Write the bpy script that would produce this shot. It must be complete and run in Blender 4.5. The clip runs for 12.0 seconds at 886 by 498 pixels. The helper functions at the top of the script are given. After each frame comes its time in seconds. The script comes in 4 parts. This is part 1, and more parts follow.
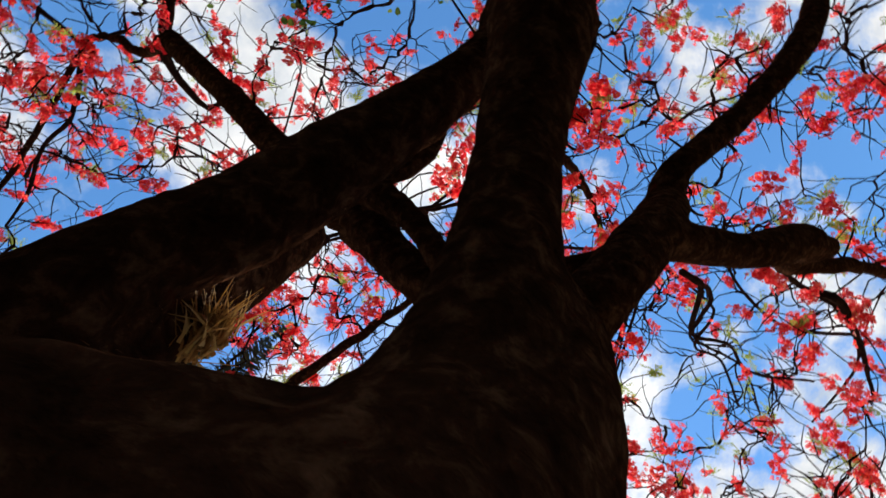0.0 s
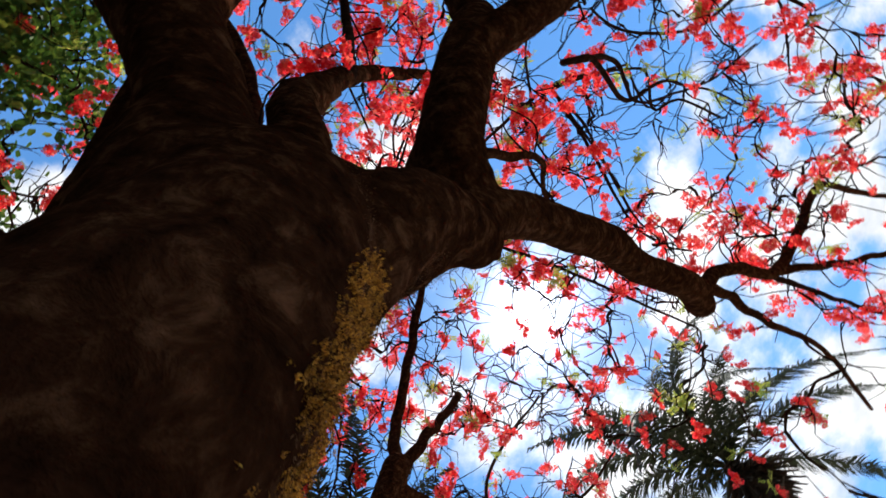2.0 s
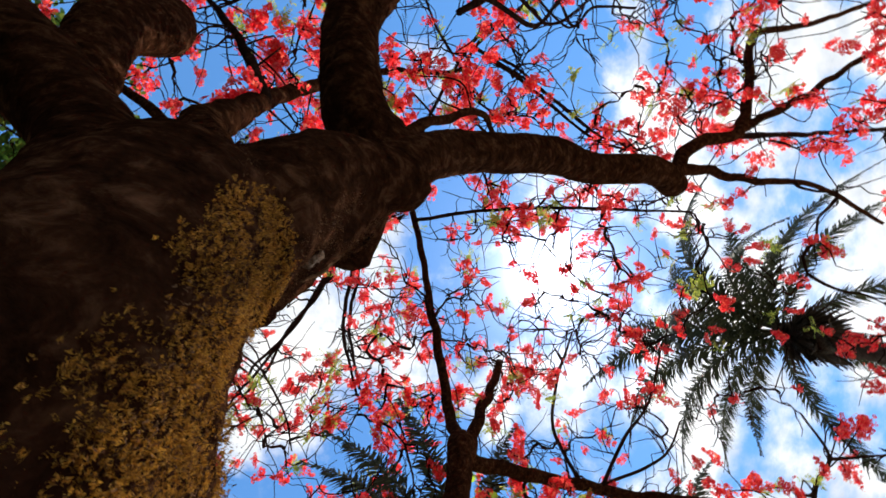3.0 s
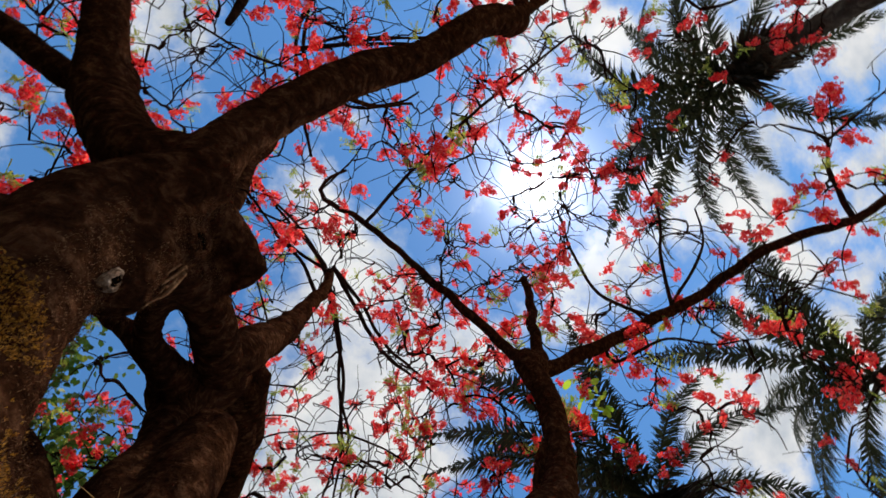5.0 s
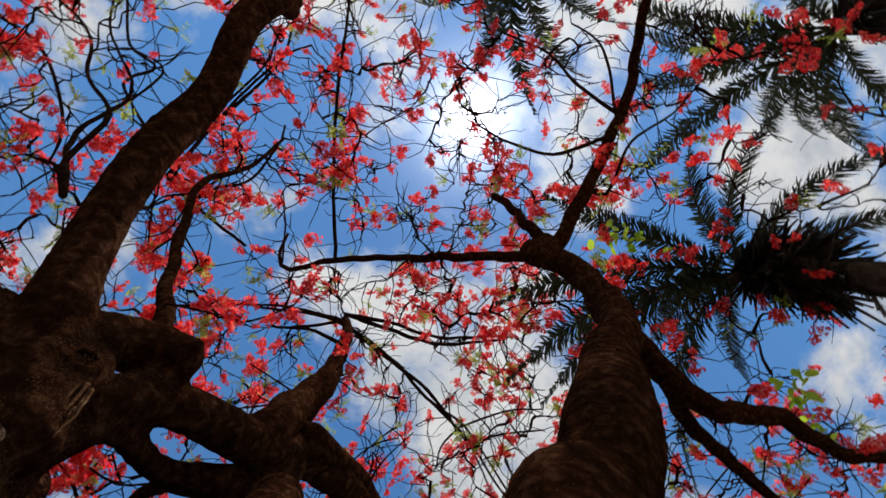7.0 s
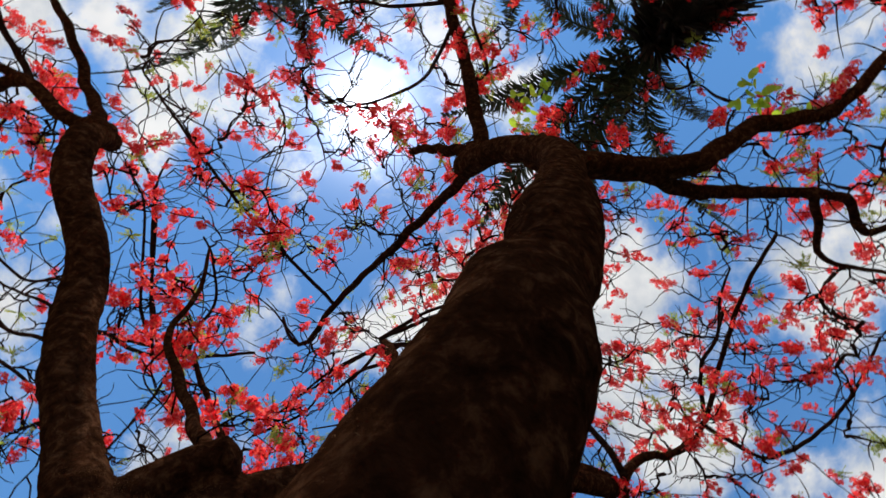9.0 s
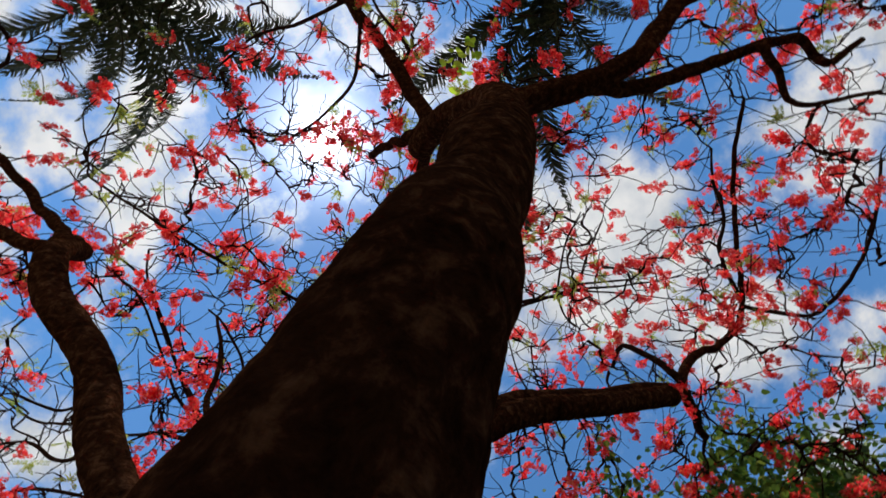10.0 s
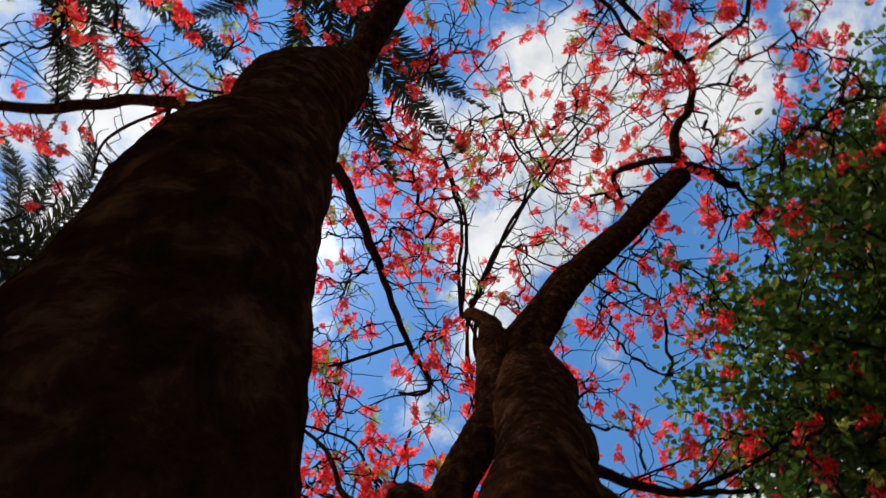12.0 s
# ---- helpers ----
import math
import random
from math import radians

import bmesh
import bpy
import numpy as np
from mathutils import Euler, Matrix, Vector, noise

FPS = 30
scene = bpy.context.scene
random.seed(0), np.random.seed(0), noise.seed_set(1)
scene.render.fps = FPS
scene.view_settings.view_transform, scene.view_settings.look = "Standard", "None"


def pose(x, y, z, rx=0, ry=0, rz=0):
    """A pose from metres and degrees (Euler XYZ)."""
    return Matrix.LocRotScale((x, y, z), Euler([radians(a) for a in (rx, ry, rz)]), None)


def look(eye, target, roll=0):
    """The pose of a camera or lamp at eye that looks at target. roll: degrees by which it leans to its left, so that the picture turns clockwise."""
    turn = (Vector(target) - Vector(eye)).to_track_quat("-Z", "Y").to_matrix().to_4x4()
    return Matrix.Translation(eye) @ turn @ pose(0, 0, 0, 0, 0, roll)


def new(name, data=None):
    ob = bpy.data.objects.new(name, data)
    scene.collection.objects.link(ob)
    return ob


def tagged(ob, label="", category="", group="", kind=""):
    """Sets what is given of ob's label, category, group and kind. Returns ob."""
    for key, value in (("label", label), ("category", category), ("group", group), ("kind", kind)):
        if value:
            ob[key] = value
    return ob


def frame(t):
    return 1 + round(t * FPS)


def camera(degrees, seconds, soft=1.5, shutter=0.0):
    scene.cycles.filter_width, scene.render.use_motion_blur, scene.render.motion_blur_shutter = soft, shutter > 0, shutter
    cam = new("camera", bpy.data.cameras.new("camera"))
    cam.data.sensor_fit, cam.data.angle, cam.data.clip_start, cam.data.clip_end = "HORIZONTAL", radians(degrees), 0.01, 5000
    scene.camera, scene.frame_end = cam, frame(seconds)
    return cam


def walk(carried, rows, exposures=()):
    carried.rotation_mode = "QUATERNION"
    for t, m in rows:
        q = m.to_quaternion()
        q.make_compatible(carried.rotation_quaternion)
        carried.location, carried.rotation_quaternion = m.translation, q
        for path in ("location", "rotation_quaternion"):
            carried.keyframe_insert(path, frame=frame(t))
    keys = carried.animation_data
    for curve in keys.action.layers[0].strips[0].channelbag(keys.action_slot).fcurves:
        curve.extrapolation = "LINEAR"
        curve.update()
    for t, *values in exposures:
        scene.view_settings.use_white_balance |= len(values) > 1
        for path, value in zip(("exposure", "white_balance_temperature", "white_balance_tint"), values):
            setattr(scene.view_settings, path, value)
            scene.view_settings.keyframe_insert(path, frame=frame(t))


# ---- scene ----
cam = camera(96.0, 12.0, soft=1.55, shutter=0.3)
PATH = [
    (0.0, 0.141, 0.130, 1.639, 178.21, 4.53, -1.32),
    (0.5, 0.263, 0.227, 1.635, 178.48, 4.92, 9.79),
    (1.0, 0.377, 0.342, 1.665, 178.87, 5.10, 21.04),
    (1.5, 0.464, 0.463, 1.667, 179.20, 5.24, 33.28),
    (2.0, 0.520, 0.594, 1.646, 179.65, 5.16, 45.96),
    (2.5, 0.510, 0.750, 1.558, 180.20, 4.89, 57.96),
    (3.0, 0.463, 0.905, 1.506, 180.60, 4.69, 67.80),
    (3.5, 0.389, 1.059, 1.489, 180.83, 4.38, 77.75),
    (4.0, 0.309, 1.213, 1.483, 181.00, 4.12, 87.69),
    (4.5, 0.224, 1.365, 1.482, 181.14, 3.94, 97.63),
    (5.0, 0.134, 1.506, 1.482, 181.31, 3.81, 107.53),
    (5.5, -0.023, 1.577, 1.489, 181.43, 3.39, 117.28),
    (6.0, -0.173, 1.643, 1.487, 181.44, 2.84, 127.64),
    (6.5, -0.348, 1.708, 1.477, 181.44, 2.25, 138.49),
    (7.0, -0.513, 1.735, 1.485, 181.33, 1.82, 149.55),
    (7.5, -0.631, 1.695, 1.483, 180.90, 1.57, 159.99),
    (8.0, -0.744, 1.650, 1.480, 180.39, 1.59, 170.34),
    (8.5, -0.856, 1.597, 1.475, 179.92, 1.80, 180.67),
    (9.0, -0.971, 1.536, 1.466, 179.58, 2.09, 191.06),
    (9.5, -1.057, 1.441, 1.469, 179.40, 1.84, 201.60),
    (10.0, -1.117, 1.331, 1.467, 179.10, 1.61, 212.14),
    (10.5, -1.141, 1.223, 1.487, 178.78, 1.51, 222.26),
    (11.0, -1.146, 1.110, 1.495, 178.46, 1.61, 232.28),
    (11.5, -1.156, 0.994, 1.499, 178.13, 1.74, 242.93),
    (12.0, -1.128, 0.878, 1.486, 177.96, 1.90, 254.71),
]
LIGHT = [(0.0, 0.0), (1.0, 0.22), (2.0, 0.25), (3.0, 0.22), (5.0, -0.30), (6.5, -0.5), (7.0, -0.52), (9.0, -0.27), (10.0, -0.35), (11.0, -0.36), (12.0, -0.19)]
walk(cam, [(t, pose(x, y, z, rx, ry, rz)) for t, x, y, z, rx, ry, rz in PATH], LIGHT)

# ---- sky and sun ----
SUN_WAY = Vector((0.083, 0.336, 0.938)).normalized()
sun_data = bpy.data.lights.new("sun", "SUN")
sun_data.energy, sun_data.angle, sun_data.color = 5.0, radians(0.53), (1.0, 0.95, 0.86)
sun = new("sun", sun_data)
sun.matrix_world = look(SUN_WAY * 60, (0, 0, 0))

world = bpy.data.worlds.new("sky")
scene.world = world
world.use_nodes = True


def nodes_of(tree):
    """Small helpers to add and join nodes."""
    def add(kind, **settings):
        node = tree.nodes.new(kind)
        for key, value in settings.items():
            if key in node.inputs:
                node.inputs[key].default_value = value
            elif key == "operation":
                node.operation = value
            elif key == "data_type":
                node.data_type = value
            elif key == "blend_type":
                node.blend_type = value
            elif key == "use_clamp":
                node.use_clamp = value
        return node

    def join(a, out, b, inp):
        tree.links.new(a.outputs[out], b.inputs[inp])
    return add, join


def build_sky():
    tree = world.node_tree
    tree.nodes.clear()
    add, join = nodes_of(tree)
    out = add("ShaderNodeOutputWorld")
    sky = add("ShaderNodeTexSky")
    sky.sky_type, sky.sun_disc = "NISHITA", False
    sky.sun_elevation = math.asin(SUN_WAY.z)
    sky.sun_rotation = math.atan2(SUN_WAY.x, SUN_WAY.y)
    sky.air_density, sky.dust_density, sky.ozone_density = 1.0, 0.05, 3.0
    rich = add("ShaderNodeHueSaturation", Hue=0.496, Saturation=1.19, Value=1.0)
    join(sky, "Color", rich, "Color")
    clear = add("ShaderNodeBackground", Strength=SKY)
    join(rich, "Color", clear, "Color")
    # cloud sheet: the way to the sky laid onto a level plane
    coord = add("ShaderNodeTexCoord")
    part_xyz = add("ShaderNodeSeparateXYZ")
    join(coord, "Generated", part_xyz, "Vector")
    low = add("ShaderNodeMath", operation="MAXIMUM")
    low.inputs[1].default_value = 0.08
    join(part_xyz, "Z", low, 0)
    flat = add("ShaderNodeVectorMath", operation="DIVIDE")
    both = add("ShaderNodeCombineXYZ")
    for k in "XYZ":
        join(low, 0, both, k)
    join(coord, "Generated", flat, 0)
    join(both, 0, flat, 1)
    shift = add("ShaderNodeMapping")
    shift.inputs["Location"].default_value = CLOUD_SHIFT
    shift.inputs["Scale"].default_value = (1.0, 1.0, 0.0)
    join(flat, 0, shift, "Vector")
    big = add("ShaderNodeTexNoise", Scale=2.8, Detail=9.0, Roughness=0.58)
    join(shift, 0, big, "Vector")
    ramp = add("ShaderNodeValToRGB")
    ramp.color_ramp.elements[0].position, ramp.color_ramp.elements[1].position = 0.435, 0.60
    ramp.color_ramp.interpolation = "EASE"
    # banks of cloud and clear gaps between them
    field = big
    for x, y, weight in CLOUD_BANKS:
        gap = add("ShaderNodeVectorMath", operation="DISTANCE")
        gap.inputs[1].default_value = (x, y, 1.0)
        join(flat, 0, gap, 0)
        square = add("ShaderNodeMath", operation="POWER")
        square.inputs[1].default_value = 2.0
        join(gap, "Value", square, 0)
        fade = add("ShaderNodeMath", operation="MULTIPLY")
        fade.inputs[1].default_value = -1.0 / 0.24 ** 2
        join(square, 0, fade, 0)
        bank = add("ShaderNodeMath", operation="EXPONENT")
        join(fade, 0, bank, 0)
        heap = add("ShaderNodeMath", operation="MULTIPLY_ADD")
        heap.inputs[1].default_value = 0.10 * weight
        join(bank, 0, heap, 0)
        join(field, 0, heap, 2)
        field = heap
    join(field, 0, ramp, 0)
    fine = add("ShaderNodeTexNoise", Scale=6.0, Detail=6.0, Roughness=0.6)
    join(shift, 0, fine, "Vector")
    tone = add("ShaderNodeValToRGB")
    tone.color_ramp.elements[0].position, tone.color_ramp.elements[0].color = 0.3, (0.60, 0.66, 0.74, 1)
    tone.color_ramp.elements[1].position, tone.color_ramp.elements[1].color = 0.62, (1.0, 1.0, 1.0, 1)
    join(fine, 0, tone, 0)
    cloud = add("ShaderNodeBackground", Strength=CLOUD)
    join(tone, 0, cloud, "Color")
    # the glare of the thin cloud round the sun
    aim = add("ShaderNodeVectorMath", operation="DOT_PRODUCT")
    aim.inputs[1].default_value = SUN_WAY
    join(coord, "Generated", aim, 0)
    off = add("ShaderNodeMath", operation="SUBTRACT", use_clamp=True)
    off.inputs[0].default_value = 1.0
    join(aim, "Value", off, 1)
    root = add("ShaderNodeMath", operation="SQRT")
    join(off, 0, root, 0)
    glows = []
    for steep, strength in ((-34.0, 9.0), (-12.0, 0.32)):
        fall = add("ShaderNodeMath", operation="MULTIPLY")
        fall.inputs[1].default_value = steep
        join(root, 0, fall, 0)
        power = add("ShaderNodeMath", operation="EXPONENT")
        join(fall, 0, power, 0)
        glow = add("ShaderNodeMath", operation="MULTIPLY")
        glow.inputs[1].default_value = strength
        join(power, 0, glow, 0)
        glows.append(glow)
    glow = add("ShaderNodeMath", operation="ADD")
    join(glows[0], 0, glow, 0)
    join(glows[1], 0, glow, 1)
    halo = add("ShaderNodeBackground", Color=(0.96, 0.98, 1.0, 1))
    join(glow, 0, halo, "Strength")
    # thin cloud near the sun is lit through and shines brighter
    spread = add("ShaderNodeMath", operation="MULTIPLY")
    spread.inputs[1].default_value = -7.0
    join(root, 0, spread, 0)
    lit = add("ShaderNodeMath", operation="EXPONENT")
    join(spread, 0, lit, 0)
    shine = add("ShaderNodeMath", operation="MULTIPLY_ADD")
    shine.inputs[1].default_value, shine.inputs[2].default_value = 1.3 * CLOUD, CLOUD
    join(lit, 0, shine, 0)
    join(shine, 0, cloud, "Strength")
    mixed = add("ShaderNodeMixShader")
    join(ramp, 0, mixed, 0)
    join(clear, 0, mixed, 1)
    join(cloud, 0, mixed, 2)
    total = add("ShaderNodeAddShader")
    join(mixed, 0, total, 0)
    join(halo, 0, total, 1)
    join(total, 0, out, "Surface")


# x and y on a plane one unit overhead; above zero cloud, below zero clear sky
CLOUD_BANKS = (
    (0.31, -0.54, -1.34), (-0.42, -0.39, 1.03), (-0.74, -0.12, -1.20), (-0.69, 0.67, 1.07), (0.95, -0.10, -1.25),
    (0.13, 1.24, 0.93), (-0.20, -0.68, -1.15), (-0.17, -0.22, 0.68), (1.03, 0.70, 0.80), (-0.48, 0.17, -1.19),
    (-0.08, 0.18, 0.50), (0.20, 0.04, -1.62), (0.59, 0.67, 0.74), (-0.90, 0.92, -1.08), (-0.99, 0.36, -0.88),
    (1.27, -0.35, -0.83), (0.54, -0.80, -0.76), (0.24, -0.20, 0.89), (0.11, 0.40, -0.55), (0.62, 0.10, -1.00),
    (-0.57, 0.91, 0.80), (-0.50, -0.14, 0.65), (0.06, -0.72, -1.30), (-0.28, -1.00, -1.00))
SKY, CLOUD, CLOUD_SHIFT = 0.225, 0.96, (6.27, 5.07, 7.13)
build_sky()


# ---- materials ----
def material(name, build):
    m = bpy.data.materials.new(name)
    m.use_nodes = True
    m.node_tree.nodes.clear()
    add, join = nodes_of(m.node_tree)
    out = add("ShaderNodeOutputMaterial")
    build(add, join, out)
    return m


def ramp_of(add, stops):
    ramp = add("ShaderNodeValToRGB")
    while len(ramp.color_ramp.elements) < len(stops):
        ramp.color_ramp.elements.new(0.5)
    for e, (at, colour) in zip(ramp.color_ramp.elements, stops):
        e.position, e.color = at, (*colour, 1)
    return ramp


def bark(dark, mid, pale, scale=9.0, bump=0.5, rough=0.85, gloss=0.0):
    def build(add, join, out):
        coord = add("ShaderNodeTexCoord")
        grain = add("ShaderNodeTexNoise", Scale=scale, Detail=10.0, Roughness=0.68, Distortion=0.4)
        stain = add("ShaderNodeTexNoise", Scale=1.7, Detail=4.0)
        cells = add("ShaderNodeTexVoronoi", Scale=scale * 2.4)
        for n in (grain, stain, cells):
            join(coord, "Object", n, "Vector")
        colour = ramp_of(add, [(0.32, dark), (0.52, mid), (0.72, pale)])
        join(grain, 0, colour, 0)
        blotch = ramp_of(add, [(0.4, (0.62, 0.58, 0.55)), (0.65, (1.0, 1.0, 1.0))])
        join(stain, 0, blotch, 0)
        mix = add("ShaderNodeMix", data_type="RGBA", blend_type="MULTIPLY")
        mix.inputs[0].default_value = 0.9
        join(colour, 0, mix, 6)
        join(blotch, 0, mix, 7)
        height = add("ShaderNodeMath", operation="MULTIPLY_ADD")
        join(cells, "Distance", height, 0)
        height.inputs[1].default_value = 0.35
        join(grain, 0, height, 2)
        lump = add("ShaderNodeBump", Strength=bump, Distance=0.03)
        join(height, 0, lump, "Height")
        skin = add("ShaderNodeBsdfPrincipled", Roughness=rough)
        skin.inputs["Specular IOR Level"].default_value = gloss
        join(mix, 2, skin, "Base Color")
        join(lump, 0, skin, "Normal")
        join(skin, 0, out, "Surface")
    return build


def leafy(stops, through_share=0.5, rough=0.5):
    """Thin petals and leaves: they shine and let light through."""
    def build(add, join, out):
        info = add("ShaderNodeNewGeometry")
        per = add("ShaderNodeObjectInfo")
        both = add("ShaderNodeMath", operation="ADD")
        join(info, "Random Per Island", both, 0)
        join(per, "Random", both, 1)
        wrap = add("ShaderNodeMath", operation="FRACT")
        join(both, 0, wrap, 0)
        colour = ramp_of(add, stops)
        join(wrap, 0, colour, 0)
        face = add("ShaderNodeBsdfPrincipled", Roughness=rough)
        join(colour, 0, face, "Base Color")
        thin = add("ShaderNodeBsdfTranslucent")
        join(colour, 0, thin, "Color")
        mix = add("ShaderNodeMixShader", Fac=through_share)
        join(face, 0, mix, 1)
        join(thin, 0, mix, 2)
        join(mix, 0, out, "Surface")
    return build


def soil(add, join, out):
    coord = add("ShaderNodeTexCoord")
    a = add("ShaderNodeTexNoise", Scale=0.9, Detail=12.0, Roughness=0.7)
    b = add("ShaderNodeTexNoise", Scale=30.0, Detail=6.0)
    join(coord, "Object", a, "Vector")
    join(coord, "Object", b, "Vector")
    colour = ramp_of(add, [(0.35, (0.018, 0.022, 0.008)), (0.55, (0.035, 0.035, 0.014)), (0.75, (0.065, 0.05, 0.03))])
    join(a, 0, colour, 0)
    # unseen ground, paler towards +y to bounce light up onto the trunk
    pale_bounce = ramp_of(add, [(0.35, (0.26, 0.20, 0.13)), (0.55, (0.38, 0.30, 0.20)), (0.75, (0.46, 0.38, 0.27))])
    join(b, 0, pale_bounce, 0)
    place = add("ShaderNodeSeparateXYZ")
    join(coord, "Object", place, 0)
    reach = add("ShaderNodeMath", operation="MULTIPLY_ADD")
    reach.inputs[1].default_value = 2.0
    join(a, 0, reach, 0)
    join(place, "Y", reach, 2)
    share_of = add("ShaderNodeMapRange")
    share_of.inputs[1].default_value, share_of.inputs[2].default_value = 2.4, 5.2
    join(reach, 0, share_of, 0)
    ground = add("ShaderNodeMix", data_type="RGBA")
    join(share_of, 0, ground, 0)
    join(colour, 0, ground, 6)
    join(pale_bounce, 0, ground, 7)
    lump = add("ShaderNodeBump", Strength=0.6, Distance=0.03)
    join(b, 0, lump, "Height")
    skin = add("ShaderNodeBsdfPrincipled", Roughness=0.95)
    join(ground, 2, skin, "Base Color")
    join(lump, 0, skin, "Normal")
    join(skin, 0, out, "Surface")


BARK = material("flame_tree_bark", bark((0.014, 0.0058, 0.0032), (0.046, 0.018, 0.009), (0.150, 0.070, 0.036), 15.0, 1.0))
HOLLOW = material("hollow_wood", bark((0.006, 0.004, 0.003), (0.012, 0.008, 0.006), (0.022, 0.015, 0.011), 30.0, 0.8))
TWIG = material("twig_bark", bark((0.012, 0.006, 0.005), (0.03, 0.016, 0.012), (0.07, 0.045, 0.035), 14.0, 0.3))
MOSS = material("dry_moss", leafy([(0.0, (0.09, 0.036, 0.005)), (0.5, (0.32, 0.135, 0.014)), (1.0, (0.66, 0.34, 0.045))], 0.3, 0.9))
DRY = material("dry_fern", leafy([(0.0, (0.20, 0.085, 0.018)), (0.7, (0.38, 0.18, 0.045)), (1.0, (0.56, 0.33, 0.10))], 0.5, 0.8))
FRESH = material("fresh_leaf", leafy([(0.0, (0.30, 0.50, 0.03)), (1.0, (0.55, 0.70, 0.06))], 0.7))
# paler copy of the bark: sunlight put into the colour of flakes and folds
SUNLIT_BARK = material("flaky_bark", bark((0.07, 0.034, 0.017), (0.16, 0.082, 0.042), (0.34, 0.20, 0.115), 24.0, 0.6))
SCAR = material("healed_bark", bark((0.05, 0.03, 0.02), (0.20, 0.13, 0.09), (0.45, 0.36, 0.28), 30.0, 0.8))
PALM_BARK = material("palm_bark", bark((0.03, 0.022, 0.018), (0.08, 0.06, 0.045), (0.16, 0.13, 0.10), 6.0, 0.6))
PETAL = material("red_petal", leafy([(0.0, (0.80, 0.012, 0.022)), (0.4, (0.90, 0.045, 0.055)), (0.8, (0.94, 0.13, 0.115)), (1.0, (0.95, 0.27, 0.12))], 0.8))
LEAF = material("flame_tree_leaf", leafy([(0.0, (0.20, 0.29, 0.04)), (0.5, (0.38, 0.46, 0.07)), (1.0, (0.60, 0.55, 0.12))], 0.72))
BROAD = material("broad_leaf", leafy([(0.0, (0.028, 0.07, 0.012)), (0.5, (0.06, 0.12, 0.018)), (0.9, (0.13, 0.20, 0.028)), (1.0, (0.30, 0.34, 0.05))], 0.36, 0.6))
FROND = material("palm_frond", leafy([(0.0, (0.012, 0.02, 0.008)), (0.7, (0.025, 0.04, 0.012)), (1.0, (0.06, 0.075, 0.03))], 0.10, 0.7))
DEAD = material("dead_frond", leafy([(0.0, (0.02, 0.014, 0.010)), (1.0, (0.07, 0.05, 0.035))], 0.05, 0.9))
SOIL = material("ground_soil", soil)


# ---- mesh helpers ----
def mesh_object(name, verts, faces, mat, parent=None, label="", smooth=True):
    me = bpy.data.meshes.new(name)
    me.from_pydata([tuple(v) for v in verts], [], faces)
    me.materials.append(mat)
    if smooth:
        me.polygons.foreach_set("use_smooth", [True] * len(me.polygons))
    me.update()
    ob = new(name, me)
    if parent:
        ob.parent = parent
    if label:
        tagged(ob, label)
    return ob


def share(name, me, m, parent):
    """An object of its own on a mesh that others use too."""
    ob = new(name, me)
    ob.parent = parent
    ob.matrix_basis = m
    return ob


def smooth_line(points, step):
    """A curve through (x, y, z, r), cut into short pieces."""
    p = [np.array(q, float) for q in points]
    p = [2 * p[0] - p[1]] + p + [2 * p[-1] - p[-2]]
    line = []
    for a, b, c, d in zip(p, p[1:], p[2:], p[3:]):
        n = max(2, int(np.linalg.norm((c - b)[:3]) / step))
        for k in range(n):
            s = k / n
            line.append(0.5 * (2 * b + (c - a) * s + (2 * a - 5 * b + 4 * c - d) * s * s + (3 * b - a - 3 * c + d) * s ** 3))
    line.append(p[-2])
    return np.array(line)


def tube(line, sides, verts, faces, rough=0.0, phase=0.0):
    """Adds a round, closed tube along rows of x, y, z, r."""
    first = len(verts)
    way = np.gradient(line[:, :3], axis=0)
    way /= np.linalg.norm(way, axis=1)[:, None] + 1e-9
    side = np.cross(way[0], (0.31, 0.17, 0.93))
    if np.linalg.norm(side) < 0.1:
        side = np.cross(way[0], (1, 0, 0))
    side /= np.linalg.norm(side)
    ang = np.arange(sides) * 2 * math.pi / sides
    for i, (x, y, z, r) in enumerate(line):
        side = side - way[i] * side.dot(way[i])
        side /= np.linalg.norm(side)
        other = np.cross(way[i], side)
        for a in ang:
            k = r
            if rough:
                k *= 1 + rough * noise.noise(Vector((x * 3 + math.cos(a) + phase, y * 3 + math.sin(a), z * 3)))
            q = side * (math.cos(a) * k) + other * (math.sin(a) * k)
            verts.append((x + q[0], y + q[1], z + q[2]))
    n = len(line)
    for i in range(n - 1):
        for j in range(sides):
            a, b = first + i * sides + j, first + i * sides + (j + 1) % sides
            faces.append((a, b, b + sides, a + sides))
    for i, turn in ((0, -1), (n - 1, 1)):
        tip = len(verts)
        verts.append(tuple(line[i, :3] + way[i] * line[i, 3] * 0.45 * turn))
        for j in range(sides):
            a, b = first + i * sides + j, first + i * sides + (j + 1) % sides
            faces.append((b, a, tip) if turn < 0 else (a, b, tip))


# ---- ground ----
def build_ground():
    verts, faces = [], []
    rings = [0.0, 0.6, 1.2, 2, 3, 5, 8, 13, 22, 40, 80, 200, 600, 2500]
    around = 48
    for r in rings:
        for k in range(around):
            a = k * 2 * math.pi / around
            x, y = r * math.cos(a), r * math.sin(a)
            verts.append((x, y, 0.05 * noise.noise(Vector((x * 0.4, y * 0.4, 0))) if r < 100 else -0.2))
    for i in range(len(rings) - 1):
        for k in range(around):
            a, b = i * around + k, i * around + (k + 1) % around
            faces.append((a, a + around, b + around, b))
    ob = mesh_object("ground", verts, faces, SOIL)
    tagged(ob, "dark soil under the trees with an unseen pale side that bounces light up", "ground", kind="structure")


build_ground()

